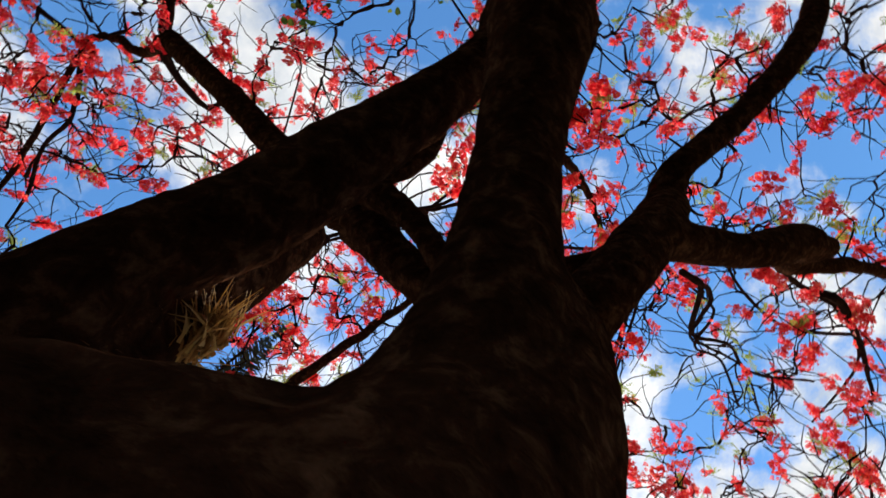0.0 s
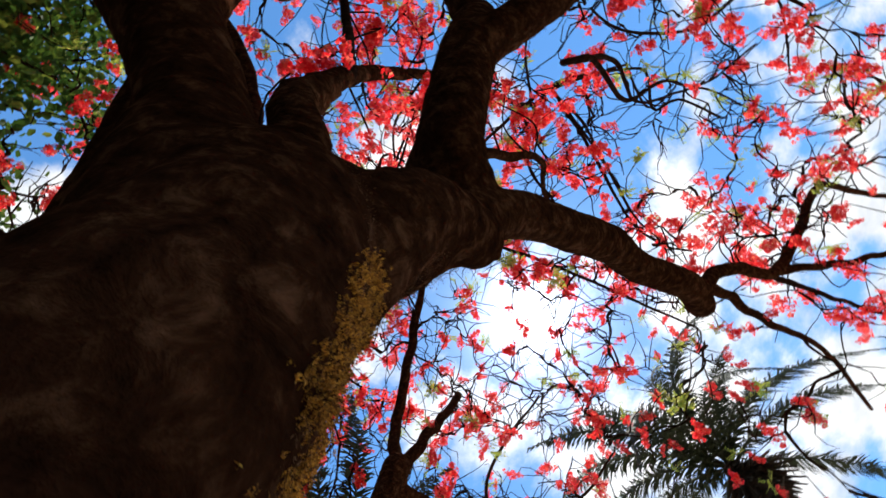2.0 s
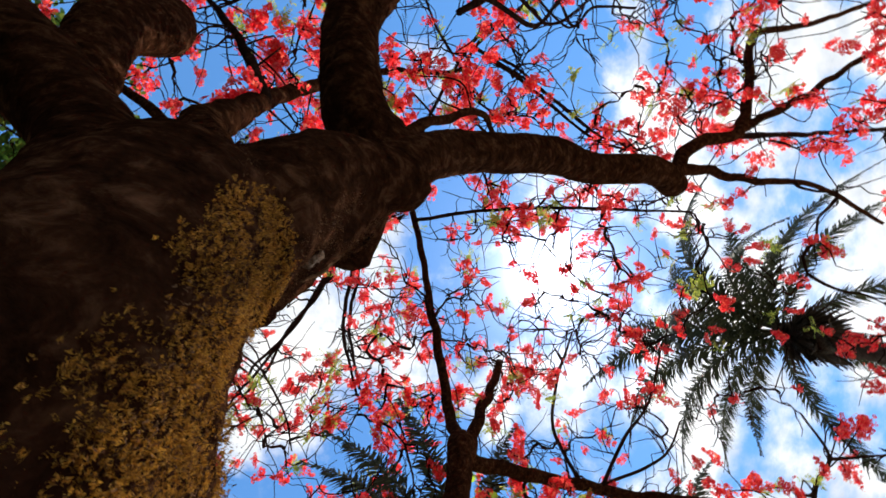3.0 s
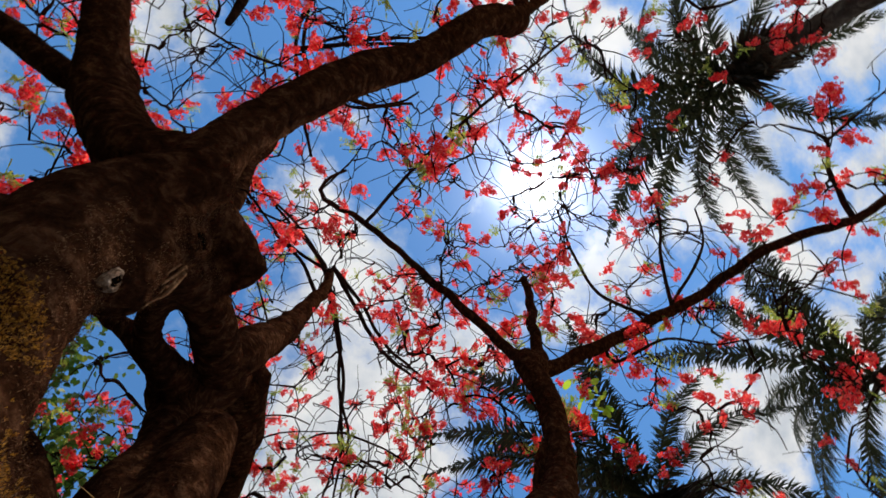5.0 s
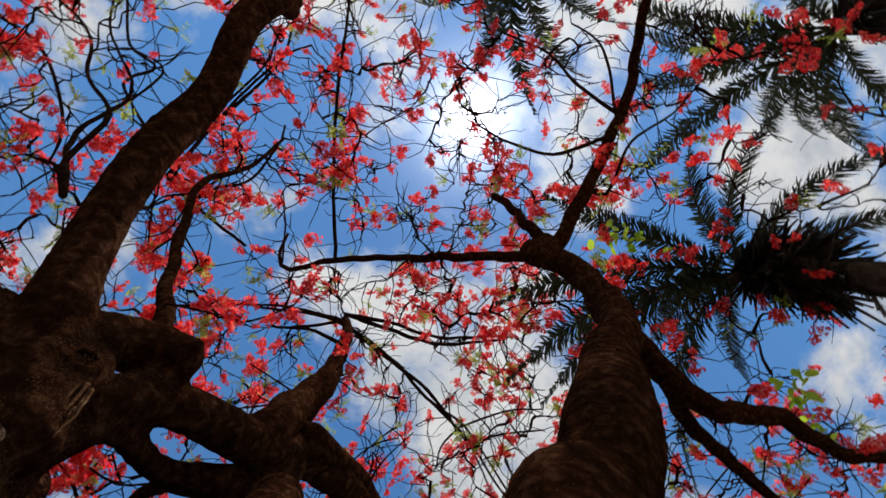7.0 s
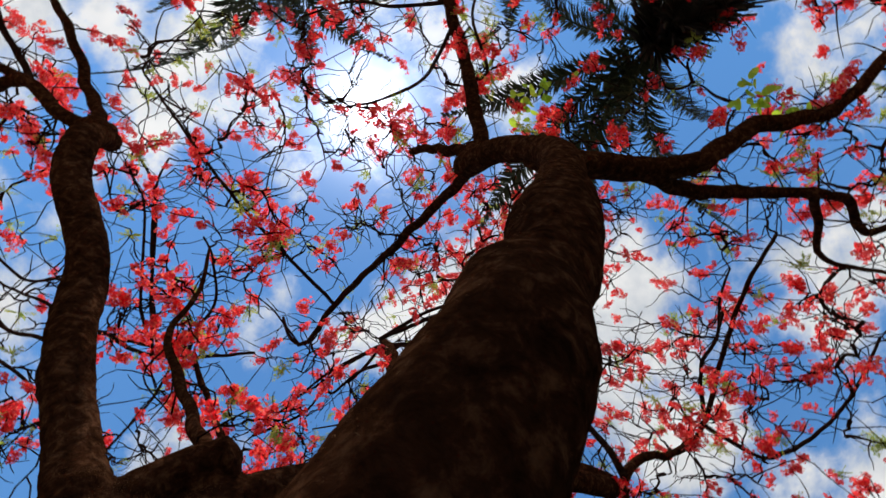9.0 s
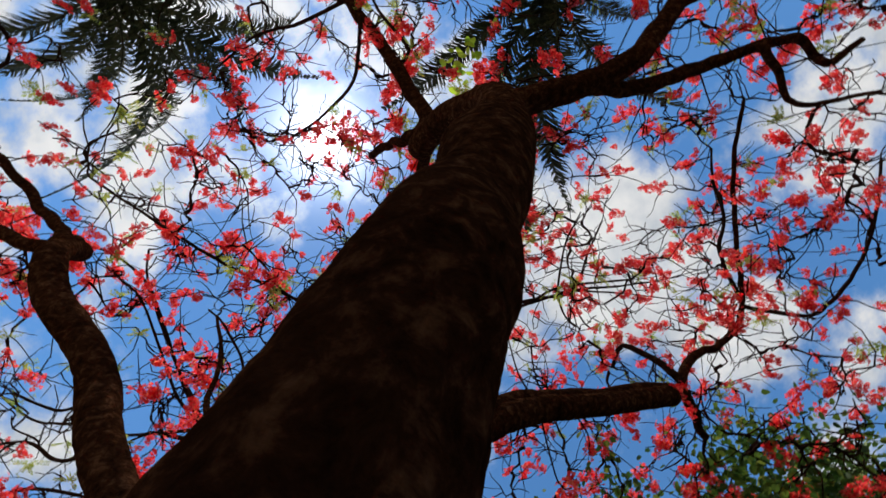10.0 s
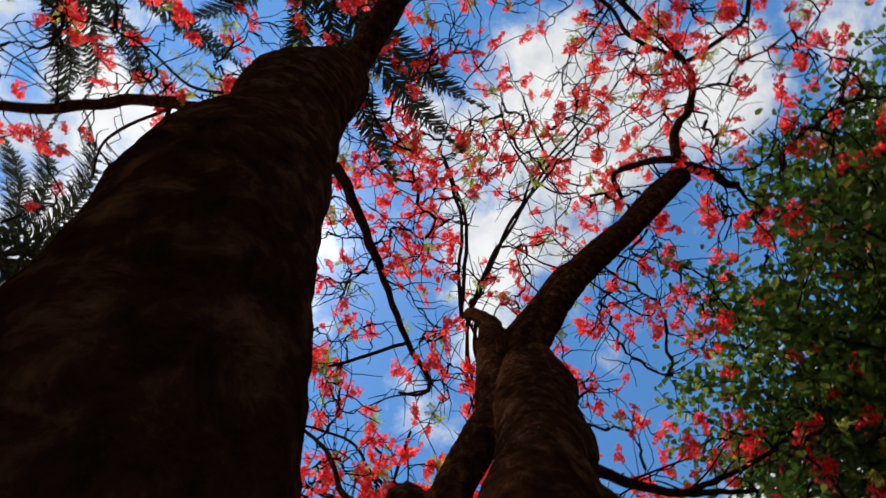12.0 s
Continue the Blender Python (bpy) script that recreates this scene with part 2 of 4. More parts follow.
# ---- the flame tree ----
flame_tree = new("flame_tree")
tagged(flame_tree, "old flame tree with dark bark, bare twigs and red blossom", "tree")

# thick wood, fused into one body: rows of x, y, z, radius
THICK_WOOD = [
    # main trunk, root flare to first fork
    [(-0.41, 0.83, -0.11, 0.784), (-0.39, 0.79, 0.33, 0.555), (-0.32, 0.74, 0.93, 0.430), (-0.17, 0.56, 1.64, 0.296), (0.19, 0.49, 2.13, 0.210), (0.33, 0.39, 2.44, 0.219), (0.37, 0.30, 2.68, 0.183), (0.51, 0.33, 3.18, 0.126)],
    [(-0.31, 0.74, 0.94, 0.405), (-0.27, 0.79, 1.45, 0.331), (-0.24, 0.72, 1.90, 0.239), (0.06, 0.53, 2.22, 0.176), (0.45, 0.42, 2.74, 0.175)],
    [(0.27, 0.50, 2.43, 0.169), (0.59, 0.54, 2.86, 0.155), (0.74, 0.78, 3.26, 0.124)],
    # limb that passes over the start
    [(0.05, 0.56, 2.00, 0.173), (0.27, 0.32, 2.33, 0.151), (0.43, -0.09, 2.74, 0.129), (0.59, -0.72, 3.07, 0.192), (0.72, -1.67, 3.59, 0.260), (0.80, -2.98, 4.68, 0.225)],
    # forked limb and its sawn stub
    [(0.88, 0.55, 3.45, 0.192), (0.98, 0.41, 3.40, 0.156), (1.60, 0.05, 3.94, 0.164), (2.05, -0.19, 4.51, 0.145), (2.04, -0.39, 4.41, 0.112), (2.71, -0.91, 4.58, 0.100), (3.48, -1.67, 4.86, 0.111), (4.59, -2.79, 5.82, 0.096)],
    [(1.45, 0.09, 3.78, 0.138), (2.18, 0.17, 4.02, 0.116), (2.59, 0.15, 4.19, 0.132), (3.01, 0.11, 4.38, 0.153), (3.40, 0.14, 4.68, 0.134), (3.84, 0.14, 4.94, 0.113)],
    # long limb toward the sun
    [(0.36, 0.50, 2.80, 0.168), (0.95, 0.82, 3.49, 0.125), (1.23, 1.20, 3.86, 0.124), (1.44, 1.49, 4.20, 0.137), (1.59, 1.70, 4.50, 0.139), (1.72, 2.08, 4.78, 0.136), (2.11, 2.78, 5.24, 0.144), (2.24, 3.26, 5.63, 0.141), (2.46, 3.48, 6.10, 0.132), (2.66, 3.57, 6.59, 0.128)],
    # tall inner limbs
    [(0.55, 0.49, 2.68, 0.101), (0.34, 0.46, 3.46, 0.111), (-0.12, 0.11, 4.16, 0.136), (-0.40, -0.19, 4.81, 0.143), (-1.04, -0.60, 5.38, 0.137), (-1.75, -1.26, 5.96, 0.129), (-2.77, -2.14, 6.73, 0.135)],
    [(0.36, 0.44, 3.01, 0.086), (0.33, 0.33, 3.38, 0.066), (0.15, 0.05, 3.66, 0.070), (-0.07, -0.13, 4.01, 0.102), (-0.27, -0.32, 4.23, 0.125), (-0.36, -0.30, 4.55, 0.115)],
    # dead black stub
    [(0.70, 0.58, 3.20, 0.144), (0.64, 0.61, 3.46, 0.129), (0.53, 0.59, 3.59, 0.141), (0.39, 0.59, 3.66, 0.138), (0.31, 0.59, 3.70, 0.138)],
    # leaning stem with a rounded sawn end
    [(-0.40, 0.64, 1.72, 0.236), (-0.52, 0.46, 2.34, 0.164), (-0.53, 0.34, 2.75, 0.148), (-0.51, 0.24, 3.26, 0.165), (-0.46, 0.11, 3.80, 0.160)],
    # limb that crosses low
    [(-0.45, 0.57, 1.59, 0.203), (-0.55, 0.37, 2.11, 0.115), (-0.53, 0.31, 2.33, 0.112), (-0.44, 0.19, 2.56, 0.118), (-0.19, -0.02, 2.88, 0.139), (0.58, -0.90, 3.59, 0.099), (0.93, -2.62, 5.03, 0.102)],
    # sawn side stub of the low limb, and the web of wood in the lowest crotch
    [(0.56, -0.87, 3.54, 0.144), (1.07, -1.34, 4.14, 0.181), (1.35, -1.54, 4.76, 0.199), (1.58, -1.77, 5.13, 0.182)],
    [(-0.54, 0.34, 1.84, 0.166), (-0.29, 0.31, 1.90, 0.136), (-0.10, 0.38, 2.01, 0.129), (0.15, 0.49, 2.10, 0.154)],
    # second great stem
    [(-0.43, 0.83, 0.62, 0.462), (-0.59, 0.92, 1.52, 0.344), (-0.70, 1.05, 1.72, 0.202), (-0.90, 1.17, 2.03, 0.178), (-1.11, 1.28, 2.32, 0.180), (-1.18, 1.34, 2.54, 0.179), (-1.32, 1.37, 2.69, 0.162), (-1.48, 1.50, 3.06, 0.195), (-1.75, 1.63, 3.70, 0.201), (-2.03, 1.79, 4.42, 0.199), (-2.25, 2.05, 4.94, 0.176), (-2.29, 2.28, 5.52, 0.150), (-1.98, 2.51, 6.27, 0.155), (-1.69, 2.53, 6.97, 0.176), (-2.02, 2.85, 7.36, 0.139)],
    # dark stem behind the leaning one, and swollen wood under the fork
    [(-0.52, 0.26, 2.82, 0.130), (-0.42, 0.08, 3.15, 0.125), (-0.40, -0.06, 3.62, 0.100), (-0.32, -0.22, 4.05, 0.120), (-0.30, -0.30, 4.30, 0.120)],
    [(0.42, 0.55, 2.75, 0.120), (0.46, 0.61, 3.05, 0.110), (0.50, 0.61, 3.25, 0.100)],
    # web of wood between the inner limbs
    [(-0.05, -0.12, 3.98, 0.110), (-0.25, -0.26, 4.30, 0.145), (-0.40, -0.22, 4.70, 0.135)],
]


def fused_body(name, limbs, voxel, lumps, mat, parent):
    verts, faces = [], []
    for k, limb in enumerate(limbs):
        tube(smooth_line(limb, 0.08), 18, verts, faces)
    rough = mesh_object(name, verts, faces, mat)
    fuse = rough.modifiers.new("fuse", "REMESH")
    fuse.mode, fuse.voxel_size, fuse.use_smooth_shade = "VOXEL", voxel, True
    ease = rough.modifiers.new("ease", "SMOOTH")
    ease.factor, ease.iterations = 0.6, 6
    bpy.context.view_layer.update()
    me = bpy.data.meshes.new_from_object(rough.evaluated_get(bpy.context.evaluated_depsgraph_get()))
    bpy.data.objects.remove(rough)
    n = len(me.vertices)
    co, no = np.empty(n * 3), np.empty(n * 3)
    me.vertices.foreach_get("co", co)
    me.vertex_normals.foreach_get("vector", no)
    co, no = co.reshape(-1, 3), no.reshape(-1, 3)
    for i in range(n):
        p = Vector(co[i])
        d = lumps * (0.7 * noise.noise(p * 3.1) + 0.6 * noise.noise(p * 7.5) + 0.45 * noise.noise(p * 17) + 0.3 * noise.noise(p * 37))
        co[i] += no[i] * d
    me.vertices.foreach_set("co", co.ravel())
    me.polygons.foreach_set("use_smooth", [True] * len(me.polygons))
    me.update()
    ob = new(name, me)
    ob.parent = parent
    return ob


trunk = fused_body("trunk", THICK_WOOD, 0.022, 0.012, BARK, flame_tree)
tagged(trunk, "thick forked trunk with rough dark brown bark")

NODES = []          # where twigs can start: x, y, z, r


def branch(name, rows):
    line = smooth_line(rows, 0.14)
    rnd = random.Random(len(NODES))
    wob = np.array([[noise.noise(Vector((i * 0.35, len(NODES), k))) for k in range(3)] for i in range(len(line))])
    line[1:-1, :3] += wob[1:-1] * np.minimum(0.05, line[1:-1, 3:4] * 0.8)
    verts, faces = [], []
    tube(line, 10 if rows[0][3] > 0.045 else 7, verts, faces, 0.22, rnd.random() * 50)
    ob = mesh_object(name, verts, faces, BARK if rows[0][3] > 0.06 else TWIG, flame_tree)
    NODES.extend(line[len(line) // 6:].tolist())
    return ob


branch("bough", [(-1.70, 2.53, 6.92, 0.100), (-1.59, 2.41, 7.89, 0.090), (-0.85, 1.96, 8.56, 0.080), (0.03, 1.42, 9.12, 0.070), (1.02, 0.81, 9.56, 0.060), (1.88, 0.07, 9.89, 0.050), (2.24, 0.16, 9.98, 0.040), (2.41, 0.63, 10.21, 0.030)])
branch("bough", [(1.07, 0.77, 9.58, 0.042), (1.15, 0.82, 9.56, 0.040), (1.79, 1.92, 9.33, 0.035), (2.27, 3.13, 8.61, 0.030), (2.65, 4.28, 8.18, 0.025), (2.95, 5.10, 8.03, 0.020)])
branch("snag", [(-2.03, 2.81, 7.30, 0.110), (-1.67, 3.11, 8.51, 0.098), (-1.36, 3.49, 9.61, 0.087), (-1.01, 3.63, 10.21, 0.075)])
branch("bough", [(-2.02, 2.87, 7.31, 0.120), (-2.10, 3.83, 7.75, 0.111), (-2.13, 4.56, 8.01, 0.102), (-2.08, 5.59, 8.25, 0.094), (-1.89, 6.14, 8.03, 0.085), (-1.42, 6.60, 7.43, 0.076), (-1.21, 7.02, 6.79, 0.068), (-1.06, 6.97, 6.20, 0.059), (-0.80, 7.30, 5.83, 0.050)])
branch("bough", [(-2.25, 2.33, 5.65, 0.196), (-2.34, 2.27, 5.71, 0.182), (-2.64, 2.16, 5.83, 0.170), (-3.49, 1.97, 6.05, 0.152), (-4.35, 1.91, 6.14, 0.133), (-5.46, 2.25, 6.53, 0.115), (-6.94, 2.33, 6.88, 0.097), (-8.48, 3.11, 7.31, 0.078), (-9.32, 3.26, 7.50, 0.060)])
branch("bough", [(-3.60, 1.90, 6.03, 0.110), (-4.43, 1.57, 6.44, 0.098), (-5.88, 1.36, 6.97, 0.086), (-7.51, 1.02, 7.49, 0.074), (-7.95, 0.42, 7.69, 0.062), (-8.90, 0.39, 7.90, 0.050)])
branch("bough", [(-6.60, 1.24, 7.20, 0.074), (-6.59, 1.14, 7.08, 0.070), (-6.93, 0.70, 7.39, 0.057), (-7.12, 0.12, 7.60, 0.043), (-8.73, -0.49, 7.90, 0.030)])
branch("bough", [(-0.39, -0.04, 4.75, 0.160), (-0.73, -0.36, 5.25, 0.143), (-1.09, -0.65, 5.64, 0.127), (-1.95, -1.46, 6.38, 0.110), (-2.54, -1.89, 6.73, 0.093), (-2.99, -2.38, 7.01, 0.077), (-3.07, -3.39, 7.39, 0.060)])
branch("bough", [(-3.06, -2.27, 7.01, 0.070), (-3.57, -2.30, 7.48, 0.063), (-4.58, -2.85, 8.30, 0.057), (-5.78, -3.12, 9.39, 0.050), (-6.20, -1.56, 8.99, 0.043), (-6.55, -0.39, 8.63, 0.037), (-7.19, 0.53, 8.47, 0.030)])
branch("bough", [(-5.78, -3.12, 9.39, 0.050), (-6.17, -3.48, 9.35, 0.045), (-6.77, -3.82, 9.01, 0.040), (-8.14, -3.66, 9.29, 0.035), (-8.83, -2.99, 9.18, 0.030), (-9.61, -2.02, 9.21, 0.025)])
branch("bough", [(-3.07, -2.21, 7.01, 0.060), (-3.00, -1.89, 7.32, 0.050), (-2.80, -1.64, 7.64, 0.040), (-2.54, -1.95, 7.86, 0.030)])
branch("bough", [(-0.14, 0.10, 4.17, 0.170), (-0.16, 0.01, 5.05, 0.172), (-0.18, -0.12, 5.95, 0.160), (-0.10, -0.27, 7.44, 0.128), (0.16, -0.29, 9.30, 0.102), (0.44, -0.42, 10.46, 0.090)])
branch("bough", [(0.50, -0.31, 10.46, 0.050), (-0.51, 0.02, 10.68, 0.043), (-1.59, 0.22, 10.87, 0.037), (-2.91, 1.01, 10.96, 0.030)])
branch("bough", [(0.30, -0.44, 10.26, 0.045), (-0.89, -0.50, 9.97, 0.039), (-1.89, -0.77, 9.74, 0.033), (-2.87, -0.86, 9.61, 0.026), (-4.14, -1.43, 9.33, 0.020)])
branch("bough", [(0.54, -0.50, 10.43, 0.037), (0.62, -0.46, 10.45, 0.035), (1.65, -0.75, 10.23, 0.028), (2.54, -1.15, 9.79, 0.022), (3.28, -1.54, 9.35, 0.015)])
branch("bough", [(1.33, 0.20, 3.69, 0.081), (0.98, 0.29, 3.83, 0.075), (0.86, 0.38, 4.31, 0.070), (1.40, 0.39, 5.11, 0.061), (1.99, 0.69, 5.93, 0.052), (2.55, 1.06, 6.75, 0.043), (2.64, 1.56, 7.79, 0.034), (2.86, 2.27, 8.74, 0.025)])
branch("bough", [(2.57, 3.57, 6.33, 0.120), (2.83, 3.83, 6.75, 0.109), (3.67, 4.29, 7.18, 0.097), (4.10, 4.88, 7.27, 0.086), (5.32, 5.07, 7.75, 0.074), (6.45, 5.15, 8.19, 0.063), (7.45, 6.34, 8.54, 0.051), (9.48, 8.36, 9.16, 0.040)])
branch("bough", [(4.14, 4.87, 7.27, 0.070), (5.38, 6.00, 7.63, 0.058), (6.54, 6.88, 7.88, 0.047), (7.82, 7.88, 7.90, 0.035)])
branch("bough", [(3.97, 4.69, 7.27, 0.050), (5.16, 6.78, 8.03, 0.040), (6.09, 8.54, 8.07, 0.030)])
branch("bough", [(2.69, 3.61, 6.58, 0.100), (3.36, 4.53, 7.40, 0.083), (3.81, 5.82, 7.84, 0.065), (4.46, 7.41, 8.32, 0.048), (4.36, 8.96, 8.36, 0.030)])
branch("bough", [(0.45, 0.23, 2.76, 0.100), (0.64, -0.11, 3.32, 0.090), (1.17, -0.70, 4.91, 0.080), (1.90, -0.94, 6.43, 0.070), (3.19, -0.73, 8.41, 0.060), (4.71, 0.36, 10.44, 0.050), (5.71, 0.51, 10.82, 0.040), (7.48, 1.34, 11.06, 0.030)])
branch("bough", [(1.19, -0.70, 4.91, 0.060), (1.81, -1.51, 5.70, 0.045), (2.45, -2.61, 6.58, 0.030)])
branch("bough", [(5.39, 0.45, 10.77, 0.037), (5.43, 0.30, 10.61, 0.035), (5.11, 2.12, 10.45, 0.030), (4.55, 3.87, 10.29, 0.025), (4.06, 4.42, 10.14, 0.020)])
branch("bough", [(3.65, 0.14, 4.83, 0.105), (3.56, 0.30, 5.01, 0.100), (5.71, 0.40, 6.02, 0.075), (7.41, 0.85, 6.54, 0.050)])
branch("bough", [(5.41, 0.72, 6.49, 0.057), (5.40, 0.74, 6.31, 0.054), (5.52, 0.85, 6.20, 0.050), (6.53, 1.54, 6.77, 0.035), (7.45, 2.53, 7.28, 0.020)])
branch("bough", [(-0.17, -0.22, 4.16, 0.081), (-0.00, -0.25, 4.13, 0.075), (0.23, -0.44, 4.26, 0.070), (0.50, -1.07, 4.92, 0.060), (0.79, -1.81, 5.43, 0.050), (0.96, -2.75, 5.88, 0.040), (1.23, -4.75, 7.07, 0.030)])
branch("bough", [(0.95, -2.75, 5.88, 0.035), (0.77, -4.38, 6.87, 0.030), (0.19, -5.67, 7.59, 0.025), (-0.84, -6.26, 7.94, 0.020)])
branch("bough", [(2.92, 0.43, 5.52, 0.035), (4.08, 0.84, 6.56, 0.030), (4.70, 1.65, 7.65, 0.025), (6.23, 2.40, 8.39, 0.020), (7.35, 3.80, 9.10, 0.015)])
branch("bough", [(4.75, 0.33, 5.59, 0.040), (4.55, 0.37, 5.74, 0.037), (4.56, 0.48, 6.01, 0.035), (6.80, 1.17, 7.28, 0.028), (8.11, 2.23, 8.08, 0.022), (8.14, 3.63, 8.84, 0.015)])
branch("bough", [(6.78, 1.00, 10.98, 0.050), (5.45, 0.48, 10.15, 0.042), (3.95, 0.30, 9.38, 0.033), (2.40, 0.28, 8.60, 0.025)])
branch("bough", [(5.10, 0.41, 9.96, 0.040), (4.72, 1.89, 9.82, 0.036), (4.31, 2.98, 9.66, 0.032), (4.09, 3.72, 9.51, 0.028), (4.20, 4.38, 9.35, 0.024), (4.43, 4.77, 9.20, 0.020)])
branch("bough", [(4.09, 0.31, 9.45, 0.035), (3.77, 0.84, 9.44, 0.031), (3.35, 1.21, 9.42, 0.027), (3.20, 2.08, 9.41, 0.022), (3.29, 2.55, 9.40, 0.018)])
branch("bough", [(0.22, -0.44, 10.24, 0.045), (0.86, -0.52, 10.24, 0.037), (1.89, -0.94, 10.22, 0.028), (3.01, -1.33, 10.20, 0.020)])
branch("bough", [(0.44, -0.42, 10.46, 0.040), (0.89, -0.79, 10.33, 0.034), (1.31, -1.05, 10.20, 0.028)])
branch("bough", [(-2.78, -0.84, 9.63, 0.024), (-2.67, -1.49, 9.80, 0.020), (-2.85, -1.96, 10.00, 0.016)])
branch("bough", [(-2.76, -0.92, 9.65, 0.024), (-3.45, -0.18, 9.71, 0.019), (-4.12, 0.21, 9.80, 0.014)])
branch("bough", [(-2.09, 5.53, 8.25, 0.035), (-1.23, 5.74, 8.47, 0.029), (-0.45, 6.05, 8.63, 0.022), (0.48, 6.05, 8.80, 0.016)])
branch("bough", [(-2.01, 5.54, 8.27, 0.030), (-1.51, 6.28, 8.40, 0.025), (-1.09, 6.66, 8.50, 0.019), (-0.55, 6.74, 8.60, 0.014)])
branch("bough", [(-2.12, 5.13, 8.17, 0.038), (-1.46, 4.44, 8.48, 0.031), (-0.56, 4.30, 8.74, 0.025), (0.23, 4.37, 9.00, 0.018)])
branch("bough", [(-1.06, 6.97, 6.20, 0.036), (-0.41, 7.39, 6.69, 0.029), (0.00, 8.01, 7.15, 0.023), (0.44, 7.84, 7.60, 0.016)])
branch("bough", [(-0.04, 7.98, 7.10, 0.024), (0.22, 8.94, 7.36, 0.019), (0.45, 9.84, 7.60, 0.014)])
branch("bough", [(-2.11, 4.02, 7.83, 0.029), (-2.40, 4.04, 7.69, 0.028), (-2.36, 5.01, 7.79, 0.023), (-2.74, 5.79, 7.90, 0.019), (-2.92, 6.57, 8.00, 0.014)])
branch("bough", [(0.50, -0.31, 10.46, 0.050), (-0.55, -0.09, 10.45, 0.044), (-1.66, 0.18, 10.43, 0.038), (-2.32, 0.62, 10.42, 0.032), (-2.86, 1.01, 10.40, 0.026)])
branch("bough", [(0.14, -0.45, 10.22, 0.050), (-0.84, -0.62, 10.26, 0.045), (-1.78, -0.76, 10.33, 0.039), (-2.52, -1.03, 10.40, 0.034), (-3.26, -1.31, 10.46, 0.029), (-4.04, -0.77, 10.53, 0.023), (-4.73, -0.33, 10.60, 0.018)])
branch("bough", [(-3.26, -1.31, 10.46, 0.024), (-3.10, -1.91, 10.51, 0.021), (-3.18, -2.31, 10.55, 0.017), (-3.43, -2.33, 10.60, 0.014)])
branch("bough", [(-3.26, -1.31, 10.46, 0.024), (-4.11, -1.92, 10.58, 0.020), (-5.02, -2.66, 10.69, 0.016), (-5.59, -3.11, 10.80, 0.012)])
branch("bough", [(0.01, -0.29, 8.35, 0.035), (0.73, -0.49, 8.83, 0.030), (1.46, -0.93, 9.32, 0.025), (1.73, -0.64, 9.80, 0.020)])
branch("bough", [(5.06, 0.57, 9.95, 0.034), (4.88, 1.38, 9.60, 0.029), (4.43, 2.26, 9.27, 0.024), (3.96, 3.27, 8.93, 0.019), (3.81, 3.59, 8.60, 0.014)])
branch("bough", [(4.80, 0.40, 10.52, 0.030), (3.76, 0.98, 9.27, 0.022), (3.13, 1.47, 8.00, 0.014)])
branch("bough", [(4.75, 0.43, 10.46, 0.030), (4.77, -0.32, 9.24, 0.024), (4.80, -0.75, 8.00, 0.018)])
branch("bough", [(7.48, 1.34, 11.06, 0.030), (6.63, 2.31, 10.35, 0.025), (6.82, 2.33, 9.68, 0.021), (6.61, 2.03, 9.00, 0.016)])
branch("bough", [(2.92, 0.43, 5.52, 0.036), (3.46, 0.64, 5.95, 0.032), (3.69, 1.27, 6.36, 0.028), (4.54, 1.52, 6.78, 0.024), (5.28, 2.06, 7.19, 0.020), (6.75, 2.35, 7.60, 0.016)])
branch("bough", [(-5.85, -3.04, 9.41, 0.045), (-5.82, -1.90, 9.21, 0.038), (-6.10, -1.24, 8.94, 0.032), (-6.09, -0.45, 8.67, 0.025), (-6.18, 0.11, 8.40, 0.018)])
branch("bough", [(-1.97, -0.78, 9.73, 0.035), (-3.03, -1.06, 9.69, 0.028), (-4.09, -1.58, 9.64, 0.021), (-5.07, -1.99, 9.60, 0.014)])
branch("bough", [(2.10, 0.04, 9.94, 0.025), (2.53, 0.75, 10.17, 0.019), (2.99, 1.23, 10.40, 0.014)])
branch("bough", [(3.15, -1.47, 9.43, 0.030), (2.04, -1.22, 9.52, 0.025), (1.37, -0.46, 9.60, 0.020)])
branch("bough", [(7.50, 1.59, 7.66, 0.034), (6.54, 1.54, 7.83, 0.030), (5.80, 1.12, 7.75, 0.025), (5.29, 0.58, 7.68, 0.021), (5.13, 0.06, 7.60, 0.016)])
branch("bough", [(6.72, 0.97, 10.93, 0.034), (6.95, 1.62, 10.07, 0.031), (5.96, 2.22, 9.31, 0.027), (5.91, 2.29, 8.56, 0.024), (5.64, 2.82, 7.80, 0.020)])


